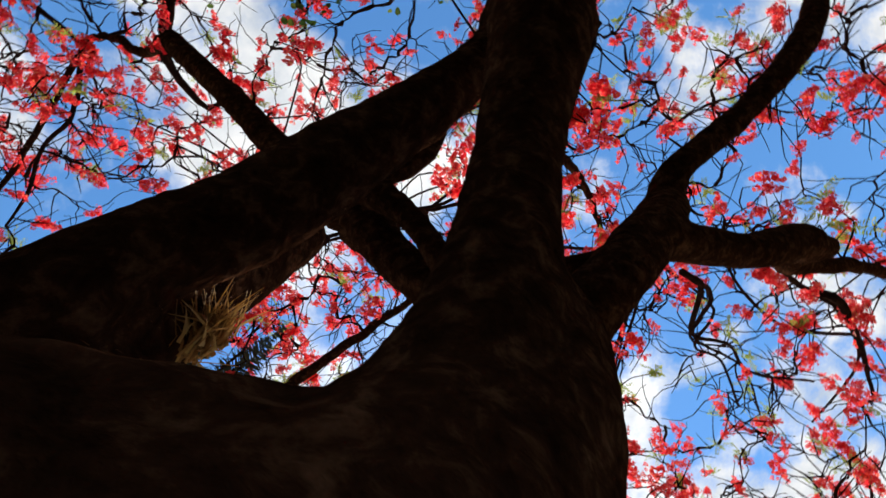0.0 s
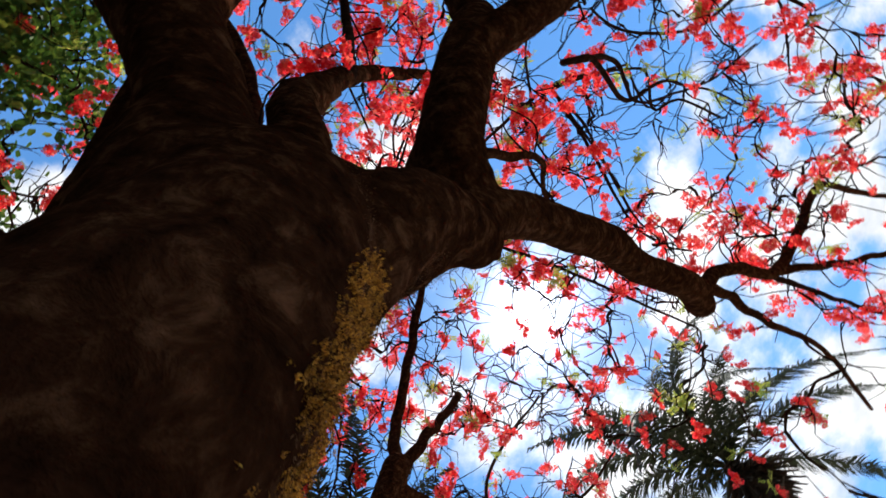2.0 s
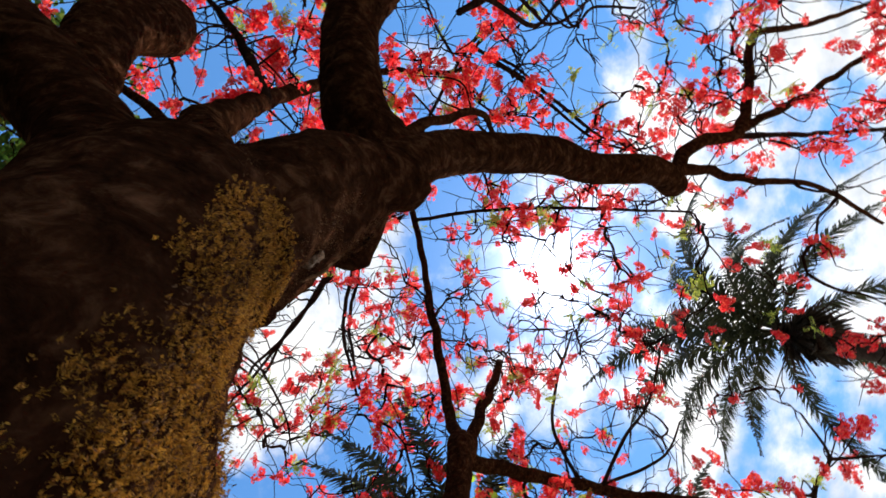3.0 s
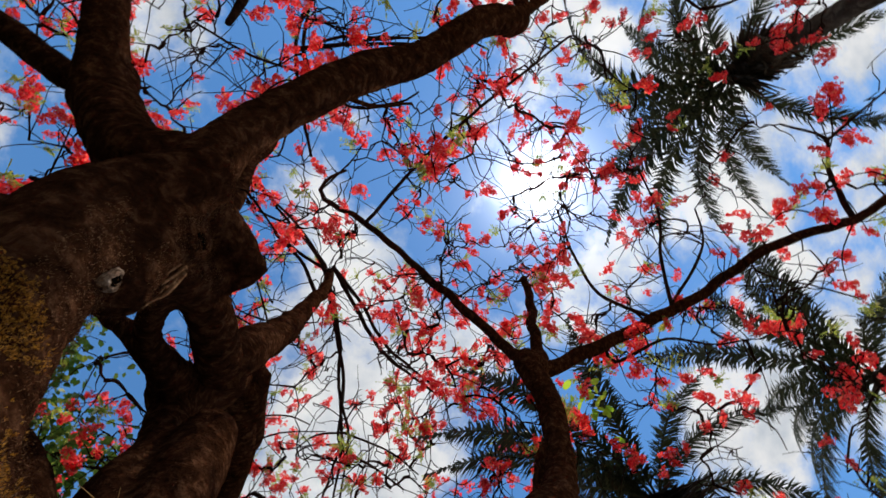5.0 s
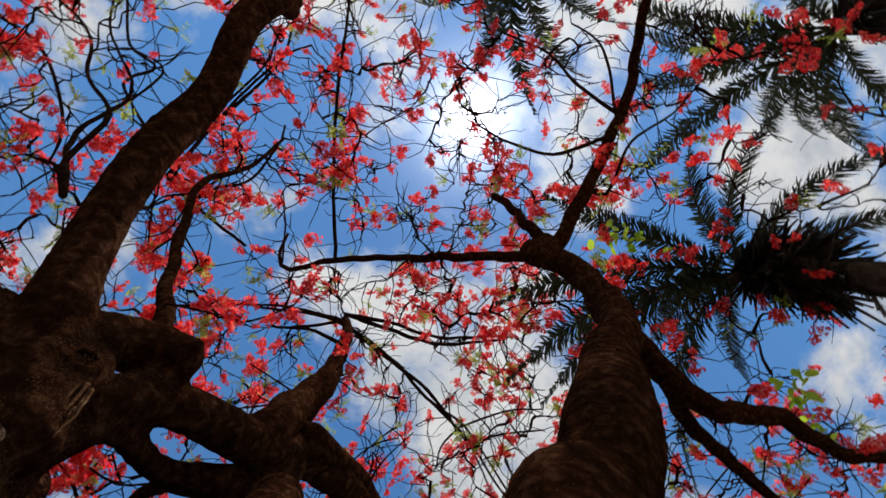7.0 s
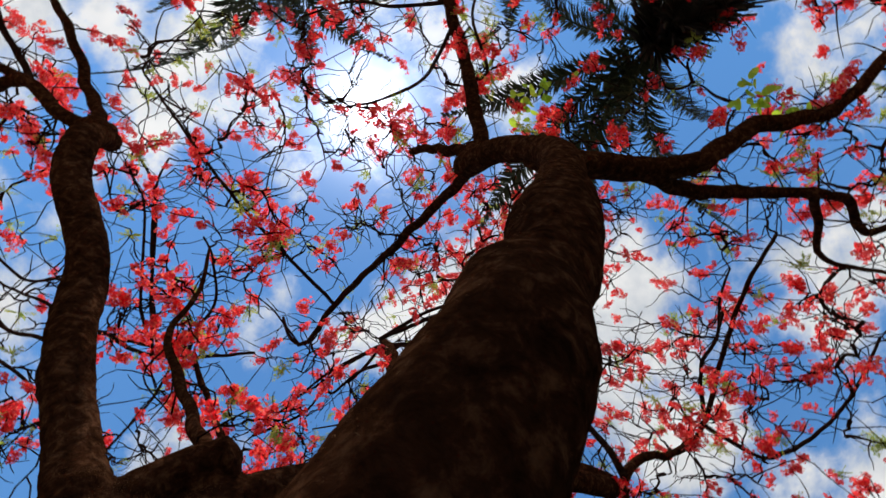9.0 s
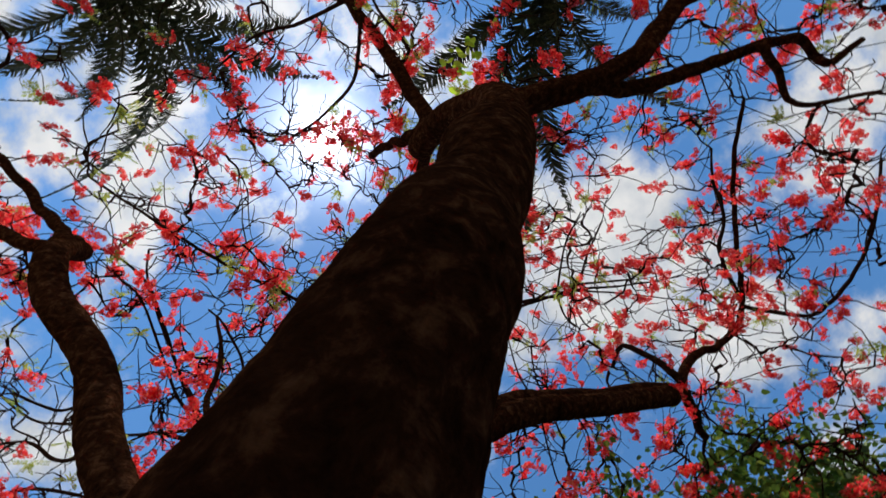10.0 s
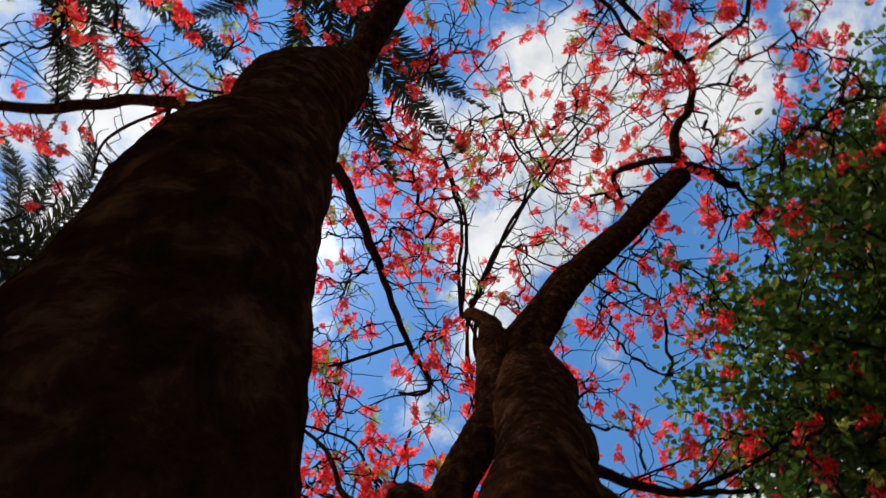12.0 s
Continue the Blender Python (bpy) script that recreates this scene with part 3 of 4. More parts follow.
# ---- dry moss and an air plant on the bark ----
def build_moss():
    """Small tufts of dry moss on the sunlit flank of the trunk."""
    rnd = random.Random(4)
    me = trunk.data
    verts, faces = [], []
    spots = [v for v in me.vertices if 1.55 < v.co.z < 2.44 and v.normal.y > 0.2 and v.normal.x < 1.35 * v.normal.y and -0.12 < v.co.x < 0.46 and v.co.y > 0.5]
    for v in spots:
        for _ in range(20):
            p = v.co + Vector((rnd.gauss(0, 0.012), rnd.gauss(0, 0.006), rnd.gauss(0, 0.012)))
            n = v.normal
            edge = 1.2 * noise.noise(p * 4.6) + 0.8 * noise.noise(p * 15) + 0.22 + 0.5 * (v.normal.y - 0.6) - max(0.0, 1.95 - p.z) * 2.4 - max(0.0, 0.17 - p.x) * 5.0 + 0.55 * noise.noise(p * 48)
            if edge < 0 or rnd.random() > 0.35 + edge:
                continue
            lie = Vector((rnd.gauss(0, 0.35), rnd.gauss(0, 0.35), rnd.gauss(0.35, 0.4)))
            for _ in range(rnd.randrange(9, 15)):
                way = (n * 0.9 + lie + Vector((rnd.gauss(0, 0.5), rnd.gauss(0, 0.5), rnd.gauss(0, 0.5)))).normalized()
                side = way.cross(Vector((rnd.gauss(0, 1), rnd.gauss(0, 1), rnd.gauss(0, 1)))).normalized() * rnd.uniform(0.0004, 0.0009)
                long = rnd.uniform(0.002, 0.0062)
                root = p - n * 0.002 + Vector((rnd.gauss(0, 0.002), rnd.gauss(0, 0.001), rnd.gauss(0, 0.002)))
                bend = Vector((rnd.gauss(0, 0.3), rnd.gauss(0, 0.3), rnd.gauss(0, 0.3))) * long * 0.6
                k = len(verts)
                mid, end = root + way * long * 0.6, root + way * long + bend
                verts.extend([tuple(root - side), tuple(root + side), tuple(mid + side), tuple(mid - side), tuple(end)])
                faces.extend([(k, k + 1, k + 2, k + 3), (k + 3, k + 2, k + 4)])
    ob = mesh_object("moss", verts, faces, MOSS, flame_tree, smooth=False)
    tagged(ob, "golden-brown dry moss on sunlit bark", kind="stuff")


build_moss()


def air_plant(at, out, blades, length, seed, label):
    rnd = random.Random(seed)
    plant = new("air_plant")
    plant.location = at
    for _ in range(blades):
        way = Vector(out) + Vector((rnd.gauss(0, 0.45), rnd.gauss(0, 0.35), rnd.gauss(0, 0.6)))
        way.normalize()
        root = Vector((rnd.gauss(0, 0.022), rnd.gauss(0, 0.02), rnd.gauss(0, 0.05)))
        long = length * rnd.uniform(0.35, 1.1)
        side = way.cross(Vector((rnd.gauss(0, 0.5), rnd.gauss(0, 0.5), 1))).normalized() * rnd.uniform(0.0025, 0.006)
        bend = Vector((rnd.gauss(0, 0.3), rnd.gauss(0, 0.3), rnd.gauss(-0.1, 0.35)))
        verts, faces = [], []
        for k in range(6):
            s = k / 5
            q = root + way * long * s + bend * long * s * s
            w = side * (1.05 - s)
            verts.extend([tuple(q - w), tuple(q + Vector((0, 0, 0.002))), tuple(q + w)])
        for k in range(5):
            i = 3 * k
            faces.extend([(i, i + 1, i + 4, i + 3), (i + 1, i + 2, i + 5, i + 4)])
        mesh_object("blade", verts, faces, DRY, plant)
    return tagged(plant, label, "air plant")


air_plant((-0.385, 0.41, 2.69), (0.05, -0.70, 0.25), 260, 0.13, 1, "tuft of dry golden fern blades on the bark of a limb")


# ---- knot hole and bark folds on the trunk ----
def knot(at, out, size, skin, label):
    """A healed branch scar: a pale, lumpy ring round a dark hollow."""
    out = Vector(out).normalized()
    side = out.cross(Vector((0, 0, 1))).normalized()
    up = side.cross(out)
    around = 22
    verts, faces = [], []
    for r, lift in ((1.35, -0.35), (1.15, 0.10), (0.92, 0.30), (0.70, 0.22), (0.52, -0.30), (0.40, -0.9), (0.05, -1.3)):
        for k in range(around):
            a = 2 * math.pi * k / around
            w = 1 + 0.55 * noise.noise(Vector((math.cos(a) * 1.6 + at[0] * 9, math.sin(a) * 1.6, r * 2)))
            q = Vector(at) + (side * math.cos(a) * 0.8 + up * math.sin(a)) * size * r * w + out * size * (lift + 0.30 * noise.noise(Vector((math.cos(a) * 2.5, math.sin(a) * 2.5, r * 4))))
            verts.append(tuple(q))
    for i in range(6):
        for k in range(around):
            a, b = i * around + k, i * around + (k + 1) % around
            faces.append((a, b, b + around, a + around))
    rim = 3 * around
    mesh_object("knot", verts[:rim + around], faces[:rim], skin, flame_tree, label)
    mesh_object("knot_hollow", verts[rim:], [tuple(v - rim for v in f) for f in faces[rim:]], HOLLOW, flame_tree, "dark hollow of a knot")


knot((0.335, 0.652, 2.697), (-0.55, 0.80, 0.2), 0.034, SCAR, "pale healed rim of a knot hole")
knot((0.446, 0.712, 3.08), (-0.28, 0.95, -0.02), 0.062, BARK, "dark sunken knot in the bark")


def sunlit_flakes():
    """Curling bark flakes that paint sunlight onto sun-facing wood, and a few hanging folds."""
    rnd = random.Random(8)
    verts, faces = [], []
    for v in trunk.data.vertices:
        p, n = v.co, v.normal
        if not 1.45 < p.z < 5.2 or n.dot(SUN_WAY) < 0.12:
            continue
        # denser pale flakes on the flank that should look sunlit
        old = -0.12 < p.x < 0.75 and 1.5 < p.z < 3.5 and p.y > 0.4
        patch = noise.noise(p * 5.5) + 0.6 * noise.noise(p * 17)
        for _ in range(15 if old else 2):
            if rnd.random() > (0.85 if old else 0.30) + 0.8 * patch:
                continue
            q = p + Vector((rnd.gauss(0, 0.012), rnd.gauss(0, 0.012), rnd.gauss(0, 0.012)))
            along = (Vector((rnd.gauss(0, 0.6), rnd.gauss(0, 0.6), -1)) + n * n.z).normalized()
            side = n.cross(along).normalized() * rnd.uniform(0.0005, 0.0013)
            long, lift = rnd.uniform(0.002, 0.009), rnd.uniform(0.0004, 0.0022)
            k = len(verts)
            for s, up in ((0.0, 0.0), (0.5, lift * 0.6), (1.0, lift)):
                c = q + along * long * s + n * up
                w = side * (1.0 - 0.45 * s)
                verts.extend([tuple(c - w), tuple(c + w)])
            faces.extend([(k, k + 1, k + 3, k + 2), (k + 2, k + 3, k + 5, k + 4)])
    ob = mesh_object("flaky_bark", verts, faces, SUNLIT_BARK, flame_tree, smooth=False)
    tagged(ob, "small curling bark flakes, coloured pale as sunlight on the wood", kind="stuff")
    for k in range(7):
        x = 0.335 + 0.095 * k / 6 + rnd.gauss(0, 0.006)
        long = rnd.uniform(0.6, 1.1)
        rows = []
        for j in range(6):
            s = j / 5 * long
            rows.append((x - 0.085 * s + rnd.gauss(0, 0.004), 0.652 + 0.40 * (x - 0.335) - 0.035 * s + rnd.gauss(0, 0.004), 3.05 - 0.21 * s, 0.008 * (1 - 0.7 * j / 5) + 0.0015))
        fv, ff = [], []
        tube(smooth_line(rows, 0.015), 7, fv, ff, 0.5, k * 3.0)
        mesh_object("bark_fold", fv, ff, SUNLIT_BARK, flame_tree)


sunlit_flakes()


# ---- twigs, blossom and leaves of the crown ----
def crown_height(x, y):
    d = math.hypot(x + 1.0, y - 1.0)
    return 10.2 - 0.035 * d * d - 1.8 * min(1.0, max(0.0, (-3.0 - y) / 3.0))


def grow_twigs(wanted, seed):
    rnd = random.Random(seed)
    goals = []
    while len(goals) < wanted:
        a, r = rnd.uniform(0, 2 * math.pi), 11.5 * math.sqrt(rnd.random())
        x, y = -1 + r * math.cos(a), 1 + r * math.sin(a)
        if min(math.hypot(x - px, y - py) - reach for px, py, reach in ((1.8, 10.0, 4.4), (-6.0, 5.0, 2.8), (-6.0, 11.0, 4.0))) < 0 and rnd.random() < 0.72:
            continue
        goals.append((x, y, crown_height(x, y) + rnd.gauss(-0.4, 0.9)))
    have = np.array(NODES)
    owner = [-1] * len(have)
    todo = np.array(goals)
    near = np.full(len(todo), 1e9)
    link = np.zeros(len(todo), int)
    for i, g in enumerate(todo):
        d = np.linalg.norm(have[:, :3] - g, axis=1)
        link[i], near[i] = d.argmin(), d.min()
    have = have.tolist()
    open_set = set(range(len(todo)))
    lines, above = [], []
    while open_set:
        i = min(open_set, key=lambda k: near[k])
        open_set.remove(i)
        a, b = np.array(have[link[i]]), todo[i]
        gap = near[i]
        bends = [np.array([rnd.gauss(0, 1) for _ in range(3)]) * 0.065 * gap for _ in range(3)]
        rows = [(*a[:3], a[3])]
        for share_b, bend, lift in ((0.27, bends[0], 0.05), (0.52, bends[1], 0.03), (0.77, bends[2], 0.0)):
            rows.append((*(a[:3] * (1 - share_b) + b * share_b + bend + np.array((0, 0, lift * gap))), 0.01))
        rows.append((*b, 0.01))
        line = smooth_line(rows, 0.16)
        number = len(lines)
        lines.append(line)
        above.append(owner[link[i]])
        fresh = line[2:]
        start = len(have)
        have.extend(fresh.tolist())
        owner.extend([number] * len(fresh))
        rest = list(open_set)
        if rest:
            d = np.linalg.norm(todo[rest][:, None, :] - fresh[None, :, :3], axis=2)
            best = d.argmin(axis=1)
            for k, j in enumerate(rest):
                if d[k, best[k]] < near[j]:
                    near[j], link[j] = d[k, best[k]], start + best[k]
    # a twig is the thicker, the more twigs it carries
    load = [1] * len(lines)
    for k in range(len(lines) - 1, -1, -1):
        if above[k] >= 0:
            load[above[k]] += load[k]
    verts, faces, tips = [], [], []
    for line, n in zip(lines, load):
        r0 = min(line[0, 3] * 0.85 if line[0, 3] > 0.012 else 1.0, 0.0105 * n ** 0.48 + 0.003, 0.034)
        line[:, 3] = np.linspace(r0, 0.0092, len(line))
        tube(line, 5 if n > 3 else 4, verts, faces)
        tips.append((line[-1, :3], line[-1, :3] - line[-3, :3]))
        for _ in range(3 if n > 1 else 2):
            at = rnd.randrange(1, len(line))
            s = line[at]
            run = line[at, :3] - line[at - 1, :3]
            run = run / (np.linalg.norm(run) + 1e-9)
            way = run * 0.7 + np.array([rnd.gauss(0, 0.7), rnd.gauss(0, 0.7), rnd.gauss(0.05, 0.45)])
            way /= np.linalg.norm(way)
            reach = rnd.uniform(0.35, 1.05)
            rows = [s[:3]]
            for step in range(4):
                # each joint turns the shoot a little to one side
                way = way + np.array([rnd.gauss(0, 0.34) for _ in range(3)])
                way /= np.linalg.norm(way)
                rows.append(rows[-1] + way * reach * rnd.uniform(0.15, 0.35))
            thick = (0.0112, 0.0100, 0.0085, 0.0070, 0.0050)
            tube(np.array([(*q, r) for q, r in zip(rows, thick)]), 4, verts, faces)
            tips.append((rows[-1], way))
    twigs = mesh_object("twig_growth", verts, faces, TWIG, flame_tree)
    tagged(twigs, "fine bare twigs of the crown", kind="stuff")
    # low side shoots on the nearest boughs
    low = [q for q in NODES if 4.3 < q[2] < 7.6]
    for _ in range(130):
        q = np.array(rnd.choice(low))
        way = np.array([rnd.gauss(0, 1), rnd.gauss(0, 1), rnd.gauss(0.3, 0.5)])
        way /= np.linalg.norm(way)
        reach = rnd.uniform(0.35, 0.9)
        side = np.array([rnd.gauss(0, 0.12) for _ in range(3)])
        shoots_v, shoots_f = [], []
        tube(smooth_line([(*q[:3], 0.012), (*(q[:3] + way * reach * 0.5 + side), 0.010), (*(q[:3] + way * reach), 0.007)], 0.1), 4, shoots_v, shoots_f)
        mesh_object("side_shoot", shoots_v, shoots_f, TWIG, flame_tree)
        tips.append((q[:3] + way * reach, way))
    return tips


def petal(rnd, c, way, length, width, verts, faces):
    """One petal or leaflet: a blade that widens to its end."""
    way = way / np.linalg.norm(way)
    side = np.cross(way, (rnd.gauss(0, 1), rnd.gauss(0, 1), rnd.gauss(0, 1)))
    side /= np.linalg.norm(side) + 1e-9
    up = np.cross(side, way)
    k = len(verts)
    for along, w, lift in ((0.0, 0.45, 0.0), (1.0, 1.0, 0.12)):
        q = c + way * along * length + up * lift * length
        verts.extend([tuple(q - side * w * width / 2), tuple(q + side * w * width / 2)])
    faces.append((k, k + 1, k + 3, k + 2))


def blossom_mesh(seed, flowers, spread):
    """A loose head of flowers, each of five spoon-shaped petals on narrow claws."""
    rnd = random.Random(seed)
    verts, faces = [], []
    bend = np.array([rnd.gauss(0, 0.4), rnd.gauss(0, 0.4), 0.0])
    for j in range(flowers):
        # the heads are short spikes: dense at the foot, single flowers and buds to the end
        s = j / flowers
        out = np.array([rnd.gauss(0, 1), rnd.gauss(0, 1), rnd.gauss(0.0, 0.6)])
        out /= np.linalg.norm(out)
        c = out * spread * (1.0 - 0.55 * s) * rnd.uniform(0.3, 1.15) + np.array((0.0, 0.0, 1.0)) * spread * (2.0 * s - 0.6) + bend * spread * s * s * 2
        face = out + np.array([rnd.gauss(0, 0.5) for _ in range(3)])
        face /= np.linalg.norm(face)
        side = np.cross(face, (0.3, 0.5, 0.81))
        side /= np.linalg.norm(side)
        other = np.cross(face, side)
        first, size = rnd.uniform(0, 6.3), rnd.uniform(0.029, 0.046) * (1.0 - 0.3 * s)
        for k in range(5):
            a = first + k * 2 * math.pi / 5 + rnd.gauss(0, 0.18)
            way = side * math.cos(a) + other * math.sin(a) + face * rnd.uniform(-0.1, 0.5)
            wide = np.cross(face, way) * size * rnd.uniform(0.40, 0.54)
            tip = c + way * size * rnd.uniform(0.9, 1.15) - face * size * rnd.uniform(0.0, 0.25)
            mid = c + way * size * 0.62
            i = len(verts)
            verts.extend([tuple(c + way * size * 0.1), tuple(mid + wide), tuple(tip), tuple(mid - wide)])
            faces.append((i, i + 1, i + 2, i + 3))
    return verts, faces


def leaf_mesh(seed, fronds):
    """A tuft of feathery leaves with many small leaflets."""
    rnd = random.Random(seed)
    verts, faces = [], []
    for _ in range(fronds):
        way = np.array([rnd.gauss(0, 1), rnd.gauss(0, 1), rnd.gauss(-0.1, 0.6)])
        way /= np.linalg.norm(way)
        side = np.cross(way, (rnd.gauss(0, 0.3), rnd.gauss(0, 0.3), 1))
        side /= np.linalg.norm(side)
        long = rnd.uniform(0.12, 0.26)
        for k in range(9):
            c = way * long * (0.15 + 0.1 * k)
            for s in (-1, 1):
                petal(rnd, c, side * s + way * 0.4, 0.042, 0.017, verts, faces)
    return verts, faces


def pool(kind, make, count, mat):
    out = []
    for k in range(count):
        me = bpy.data.meshes.new(kind)
        v, f = make(k)
        me.from_pydata(v, [], f)
        me.materials.append(mat)
        me.update()
        out.append(me)
    return out


def scatter(tips, seed):
    """Blossom and leaves at the twig ends: those over the trunk as parts, the rest joined."""
    rnd = random.Random(seed)
    heads = pool("blossom", lambda k: blossom_mesh(k, 24 + 5 * k, 0.072 + 0.008 * k), 8, PETAL)
    tufts = pool("leaf_tuft", lambda k: leaf_mesh(50 + k, 5 + k), 5, LEAF)
    places = {"blossom": [], "leaf_tuft": []}
    for n, (at, way) in enumerate(tips):
        u = rnd.random() * (0.36 if n >= len(tips) - 130 else 1.0)
        # blossom comes in drifts, with bare wood between
        drift = 0.27 * (1.0 + 1.5 * noise.noise(Vector(at) * 0.75))
        if math.hypot(at[0] - min(1.4, max(-0.6, at[0])), at[1] - 4.75 + 0.55 * at[0]) < 0.75:
            drift *= 0.25       # a thin place in the crown
        kind = "blossom" if u < drift else "leaf_tuft" if u < drift + 0.035 else None
        if kind:
            m = Matrix.LocRotScale(Vector(at), Euler((rnd.uniform(0, 6.3), rnd.uniform(0, 6.3), rnd.uniform(0, 6.3))), Vector([rnd.uniform(0.75, 1.3)] * 3))
            places[kind].append(m)
            for other, odds in (("blossom", 0.30), ("leaf_tuft", 0.13)):
                if kind == "blossom" and rnd.random() < odds:
                    near_by = m @ Euler((rnd.uniform(0, 6.3), rnd.uniform(0, 6.3), 0)).to_matrix().to_4x4()
                    near_by.translation += Vector([rnd.gauss(0, 0.12) for _ in range(3)])
                    places[other].append(near_by)
    for kind, meshes, mat, label in (("blossom", heads, PETAL, "far heads of red blossom"), ("leaf_tuft", tufts, LEAF, "far tufts of yellow-green leaves")):
        spots = sorted(places[kind], key=lambda m: math.hypot(m.translation.x + 0.5, m.translation.y - 0.8))
        for m in spots[:290]:
            share(kind, rnd.choice(meshes), m, flame_tree)
        allv, allf, count = [], [], 0
        for m in spots[290:]:
            me = rnd.choice(meshes)
            co = np.empty(len(me.vertices) * 3)
            me.vertices.foreach_get("co", co)
            mm = np.array(m)
            allv.append(co.reshape(-1, 3) @ mm[:3, :3].T + mm[:3, 3])
            allf.extend([tuple(i + count for i in p.vertices) for p in me.polygons])
            count += len(co) // 3
        if allv:
            ob = mesh_object("crown_" + kind, np.concatenate(allv).tolist(), allf, mat, flame_tree, smooth=False)
            tagged(ob, label, kind="stuff")


scatter(grow_twigs(2700, 5), 11)


# ---- palms ----
def frond_mesh(seed, length, droop, dead):
    rnd = random.Random(seed)
    verts, faces = [], []
    n = 88
    line = []
    for k in range(n + 1):
        s = k / n
        line.append((length * s * (1 - 0.18 * droop * s), 0.04 * math.sin(s * 5 + seed), length * (0.30 * s - (0.30 + 0.42 * droop) * s * s), 0.035 * (1 - s) + 0.006))
    line = np.array(line)
    tube(line[::3], 5, verts, faces)
    for k in range(6, n + 1):
        s = k / n
        way = line[k, :3] - line[k - 1, :3]
        way /= np.linalg.norm(way)
        long = length * 0.115 * (math.sin(min(1.0, s * 1.12) * math.pi) ** 0.55 * 0.85 + 0.16)
        for sgn in (-1, 1):
            for _ in range(2):
                out = np.array((0.0, sgn, 0.0)) * rnd.uniform(0.7, 1.0) + way * rnd.uniform(0.45, 0.9) + np.array((0, 0, rnd.uniform(-0.55, 0.2)))
                out /= np.linalg.norm(out)
                w = way * 0.019
                a = line[k, :3] + way * rnd.uniform(-0.03, 0.03)
                b = a + out * long * 0.55
                c = a + out * long * rnd.uniform(0.8, 1.1) + np.array((0, 0, -long * rnd.uniform(0.05, 0.32)))
                i = len(verts)
                verts.extend([tuple(a - w), tuple(a + w), tuple(b - w * 1.1), tuple(b + w * 1.1), tuple(c)])
                faces.extend([(i, i + 1, i + 3, i + 2), (i + 2, i + 3, i + 4)])
    me = bpy.data.meshes.new("frond")
    me.from_pydata(verts, [], faces)
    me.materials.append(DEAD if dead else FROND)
    me.update()
    return me


GREEN_FRONDS = [frond_mesh(k, 4.6, 0.7 + 0.25 * k, False) for k in range(3)]
DEAD_FRONDS = [frond_mesh(9 + k, 2.4, 1.6, True) for k in range(2)]


def sheath_mesh(seed):
    """An old leaf base: a tapering, split, hanging blade."""
    rnd = random.Random(seed)
    verts, faces = [], []
    for strip in range(5):
        shift = (strip - 2) * 0.055
        long = rnd.uniform(0.7, 1.3)
        k = len(verts)
        for j in range(5):
            s = j / 4
            w = 0.055 * (1.15 - s) ** 0.6
            x, z = 0.12 + 0.34 * s * long + 0.10 * s * s, -0.75 * s * long
            y = shift * (1 + 0.8 * s) + rnd.gauss(0, 0.012)
            verts.extend([(x, y - w, z), (x + 0.02, y, z), (x, y + w, z)])
        for j in range(4):
            i = k + 3 * j
            faces.extend([(i, i + 1, i + 4, i + 3), (i + 1, i + 2, i + 5, i + 4)])
    me = bpy.data.meshes.new("leaf_base")
    me.from_pydata(verts, [], faces)
    me.materials.append(DEAD)
    me.update()
    return me


SHEATHS = [sheath_mesh(k) for k in range(3)]


def palm(x, y, height, radius, seed, fronds, skirt, lean=0.0):
    rnd = random.Random(seed)
    tree = new("palm_tree")
    tree.location = (x, y, 0)
    verts, faces = [], []
    rows = []
    steps = int(height / 0.12)
    for k in range(steps + 1):
        z = height * k / steps
        ringed = 1.0 + 0.05 * (k % 2)
        rows.append((lean * (z / height) ** 2, 0.0, z, radius * ringed * (1.25 - 0.35 * min(1, z / 2.5)) * (1 if z < height - 0.8 else 1.15)))
    tube(np.array(rows), 14, verts, faces, 0.06, seed)
    stem = mesh_object("trunk", verts, faces, PALM_BARK, tree)
    tagged(stem, "ringed grey palm trunk")
    top = Vector((lean, 0, height))
    for az, reach in fronds:
        s = reach / 4.1
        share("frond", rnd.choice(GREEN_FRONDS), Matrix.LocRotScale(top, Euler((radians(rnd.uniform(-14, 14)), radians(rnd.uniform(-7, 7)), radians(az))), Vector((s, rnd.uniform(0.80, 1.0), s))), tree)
    for k in range(skirt):
        a = k * 2.399 + rnd.uniform(-0.3, 0.3)
        s = rnd.uniform(0.7, 1.05)
        share("dead_frond", rnd.choice(DEAD_FRONDS), Matrix.LocRotScale(top - Vector((0, 0, 0.1 + 0.03 * k)), Euler((radians(rnd.uniform(-20, 20)), radians(rnd.uniform(48, 80)), a)), Vector((s, s, s))), tree)
    for k in range(30 + 2 * skirt):
        a = k * 2.399 + rnd.uniform(-0.3, 0.3)
        s = rnd.uniform(0.8, 1.3) * (1.0 + 0.004 * skirt)
        down = (0.2 + 0.022 * skirt) * 1.6 * k / (30 + 2 * skirt)
        share("leaf_base", rnd.choice(SHEATHS), Matrix.LocRotScale(top - Vector((0, 0, down)), Euler((radians(rnd.uniform(-15, 15)), radians(rnd.uniform(-25, 15)), a)), Vector((s, s, s))), tree)
    return tree


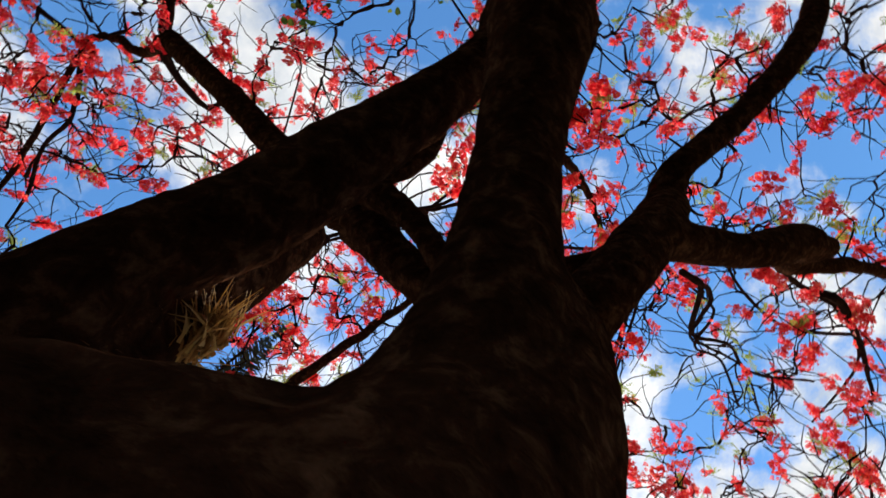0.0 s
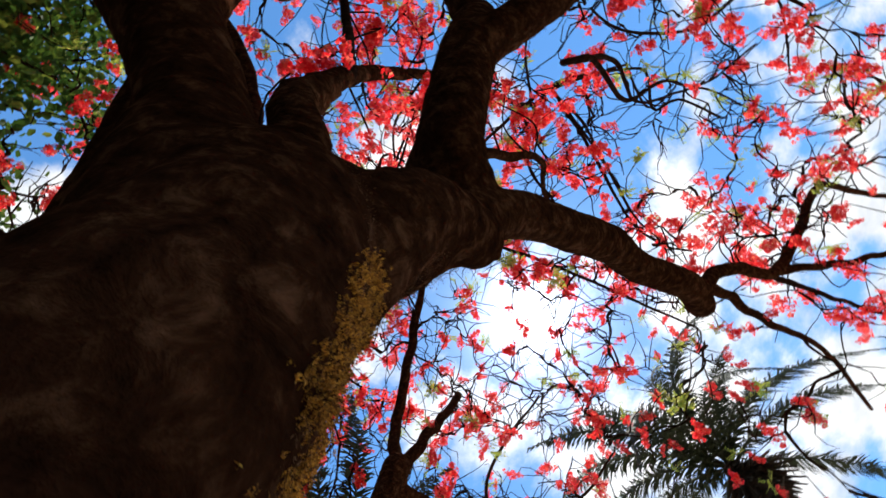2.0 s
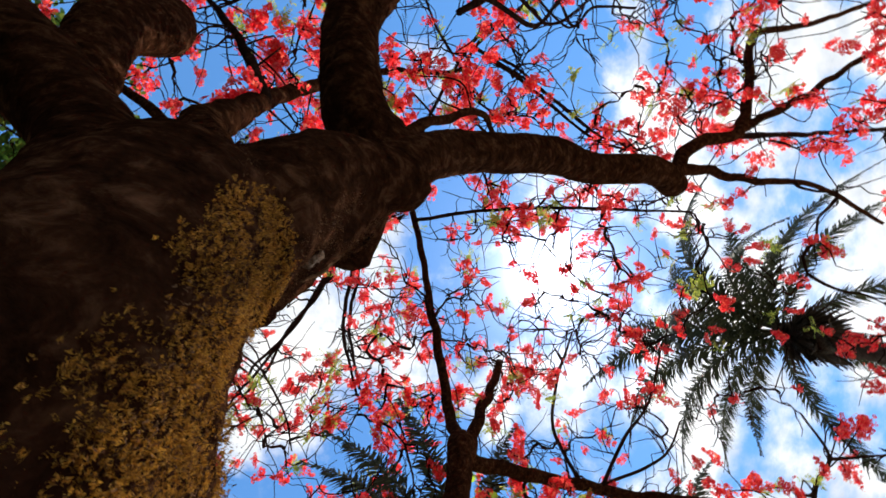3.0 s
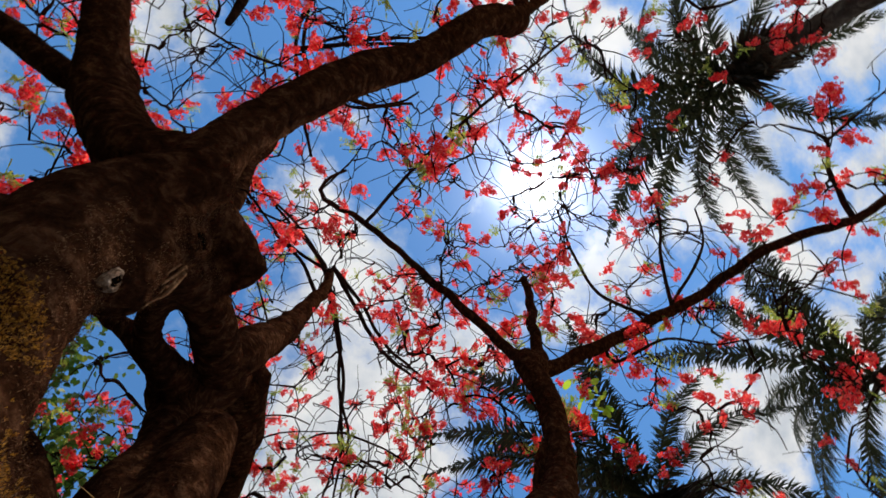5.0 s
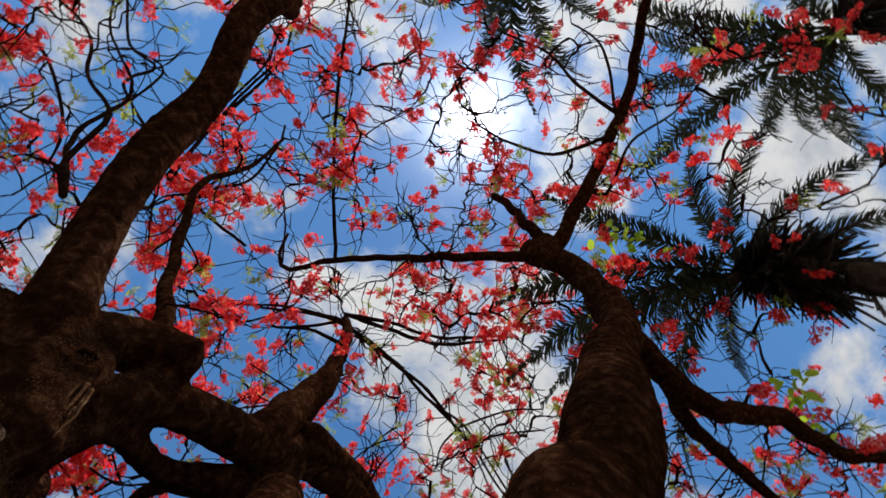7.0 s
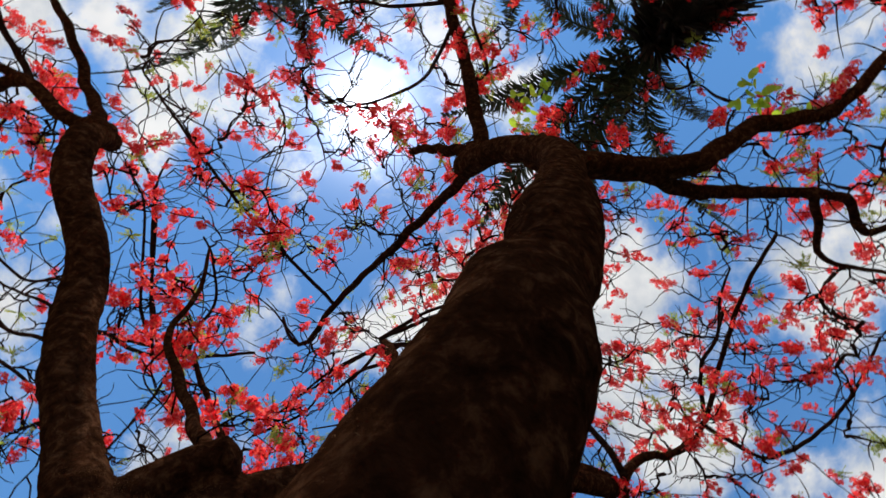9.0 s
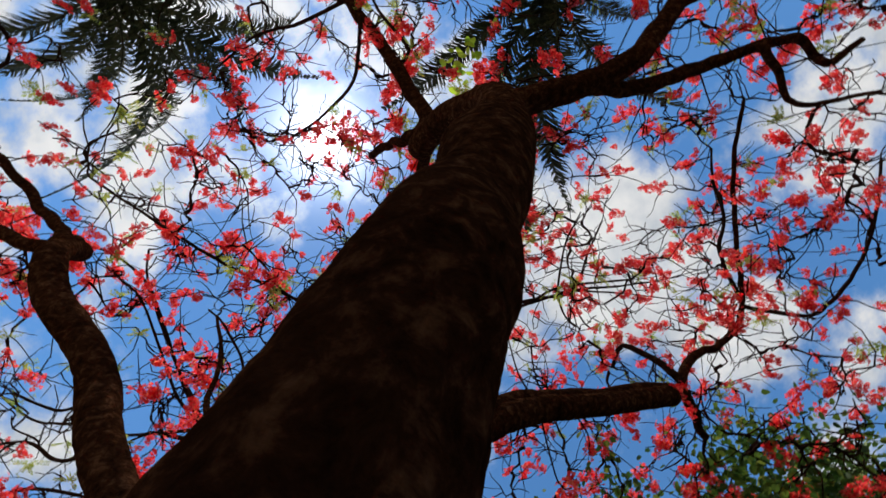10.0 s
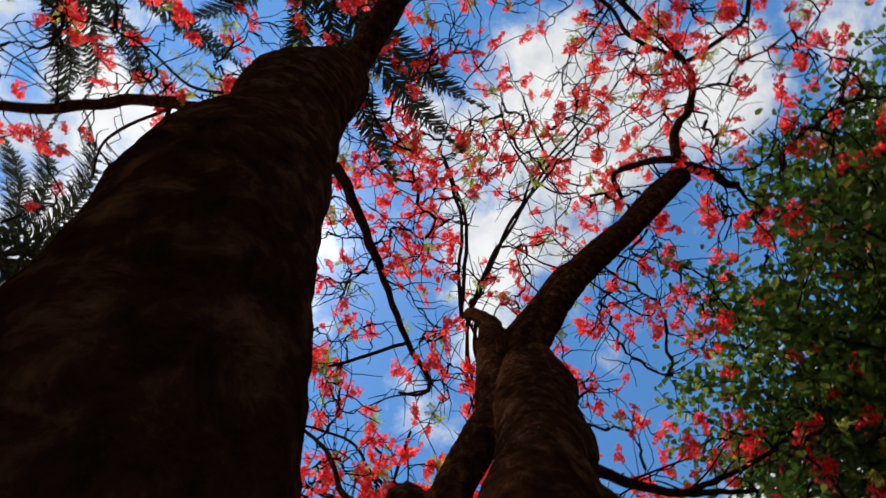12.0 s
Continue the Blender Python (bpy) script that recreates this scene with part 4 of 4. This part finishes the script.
# height, trunk, and the fronds as (heading in degrees, reach)
PALMS = (
    (2.42, 11.74, 12.3, 0.27, 3, 8, ((-178, 3.4), (-160, 4.4), (-140, 5.5), (-125, 7.2), (-117, 6.7), (-109, 7.6), (-99, 7.3), (-90, 6.5), (-80, 7.3), (-72, 5.7), (-58, 4.2), (-46, 4.0), (-31, 5.1), (-10, 4.4), (38, 4.5), (85, 4.4), (140, 4.6))),
    (-6.55, 4.96, 9.93, 0.25, 4, 24, ((-44, 6.1), (-31, 5.8), (-12, 5.2), (24, 3.2), (-57, 3.3), (-52, 5.4), (-78, 4.7), (-95, 2.6), (50, 3.6), (85, 3.4), (125, 3.2))),
    (-6.47, 12.05, 11.15, 0.25, 8, 10, ((-50, 7.0), (-30, 6.4), (-64, 7.4), (-77, 5.0), (-100, 4.0), (-5, 4.0), (-40, 6.0), (-88, 4.4), (-120, 4.4), (-148, 4.8), (30, 4.4), (75, 4.4), (130, 4.4))),
)
for px, py, ph, pr, seed, sk, fr in PALMS:
    tagged(palm(px, py, ph, pr, seed, fr, sk), "tall palm with a slim grey trunk and feathery dark fronds", "palm tree", "palms round the flame tree")


# ---- broad-leaved tree ----
def broad_tree(x, y, height, centre, size, leaves, seed):
    rnd = random.Random(seed)
    tree = new("broadleaf_tree")
    tree.location = (x, y, 0)
    verts, faces = [], []
    cx, cy, cz = centre
    tube(smooth_line([(0, 0, -0.1, 0.34), (0.1, 0.1, 1.5, 0.24), (0.0, 0.3, height * 0.55, 0.18), (cx * 0.5, cy * 0.5, height * 0.8, 0.10)], 0.2), 12, verts, faces, 0.15)
    tagged(mesh_object("trunk", verts, faces, TWIG, tree), "slim brown trunk")
    verts, faces, lv, lf = [], [], [], []
    for k in range(110):
        a, b = rnd.uniform(0, 2 * math.pi), rnd.uniform(-0.7, 1.0)
        d = rnd.uniform(0.45, 1.0) ** 0.6
        e = np.array((cx + size * d * 1.45 * math.cos(a) * math.cos(b), cy + size * d * math.sin(a) * math.cos(b), cz + size * 0.6 * d * math.sin(b)))
        s = np.array((cx * 0.4, cy * 0.4, height * rnd.uniform(0.45, 0.85)))
        m = (s + e) / 2 + np.array([rnd.gauss(0, 0.5) for _ in range(3)])
        far = m * 0.4 + e * 0.6 + np.array([rnd.gauss(0, 0.35) for _ in range(3)])
        line = smooth_line([(*s, 0.04), (*m, 0.024), (*far, 0.014), (*e, 0.006)], 0.2)
        tube(line, 5, verts, faces)
        for _ in range(leaves // 110):
            q = line[min(len(line) - 1, int(len(line) * rnd.uniform(0.35, 1.0)))][:3] + np.array([rnd.gauss(0, 0.30) for _ in range(3)])
            way = np.array([rnd.gauss(0, 1), rnd.gauss(0, 1), rnd.gauss(-0.3, 0.5)])
            way /= np.linalg.norm(way)
            side = np.cross(way, (rnd.gauss(0, 0.4), rnd.gauss(0, 0.4), 1))
            side /= np.linalg.norm(side)
            long, wide = rnd.uniform(0.09, 0.19), rnd.uniform(0.07, 0.13)
            fold = np.array((0, 0, 0.018))
            i = len(lv)
            lv.extend([tuple(q), tuple(q + way * long * 0.35 + side * wide / 2 + fold), tuple(q + way * long * 0.8 + side * wide * 0.36 + fold), tuple(q + way * long),
                       tuple(q + way * long * 0.8 - side * wide * 0.36 + fold), tuple(q + way * long * 0.35 - side * wide / 2 + fold)])
            lf.extend([(i, i + 1, i + 2, i + 3), (i, i + 3, i + 4, i + 5)])
    tagged(mesh_object("bough_growth", verts, faces, TWIG, tree), "thin brown boughs", kind="stuff")
    tagged(mesh_object("crown", lv, lf, BROAD, tree, smooth=False), "crown of rounded green leaves", kind="stuff")
    return tree


tagged(broad_tree(-1.2, -8.6, 9.5, (-0.8, 1.0, 8.2), 4.2, 34100, 21), "leafy green tree with rounded leaves beside the flame tree", "tree")


# ---- sprigs of fresh leaves on the second stem's boughs ----
def fresh_leaf_mesh():
    rim = [(0.5 - 0.5 * math.cos(a), 0.30 * math.sin(a), 0.12 * math.sin(a) ** 2) for a in [k * math.pi / 4 for k in range(8)]]
    me = bpy.data.meshes.new("fresh_leaf")
    me.from_pydata(rim, [], [(0, 1, 7), (1, 2, 6, 7), (2, 3, 5, 6), (3, 4, 5)])
    me.materials.append(FRESH)
    me.update()
    return me


FRESH_LEAF = fresh_leaf_mesh()


def sprig(at, leaves, seed):
    rnd = random.Random(seed)
    for _ in range(leaves):
        q = Vector(at) + Vector((rnd.gauss(0, 0.16), rnd.gauss(0, 0.16), rnd.gauss(0, 0.10)))
        turn = Euler((rnd.gauss(0, 0.4), rnd.gauss(0.2, 0.4), rnd.uniform(0, 6.3)))
        share("fresh_leaf", FRESH_LEAF, Matrix.LocRotScale(q, turn, Vector([rnd.uniform(0.14, 0.22)] * 3)), flame_tree)


for n, (place, leaves) in enumerate((((-3.22, 3.74, 8.59), 16), ((-3.6, 3.9, 8.7), 8), ((-6.1, 2.72, 7.15), 18), ((-6.5, 2.3, 7.2), 9))):
    sprig(place, leaves, 70 + n)
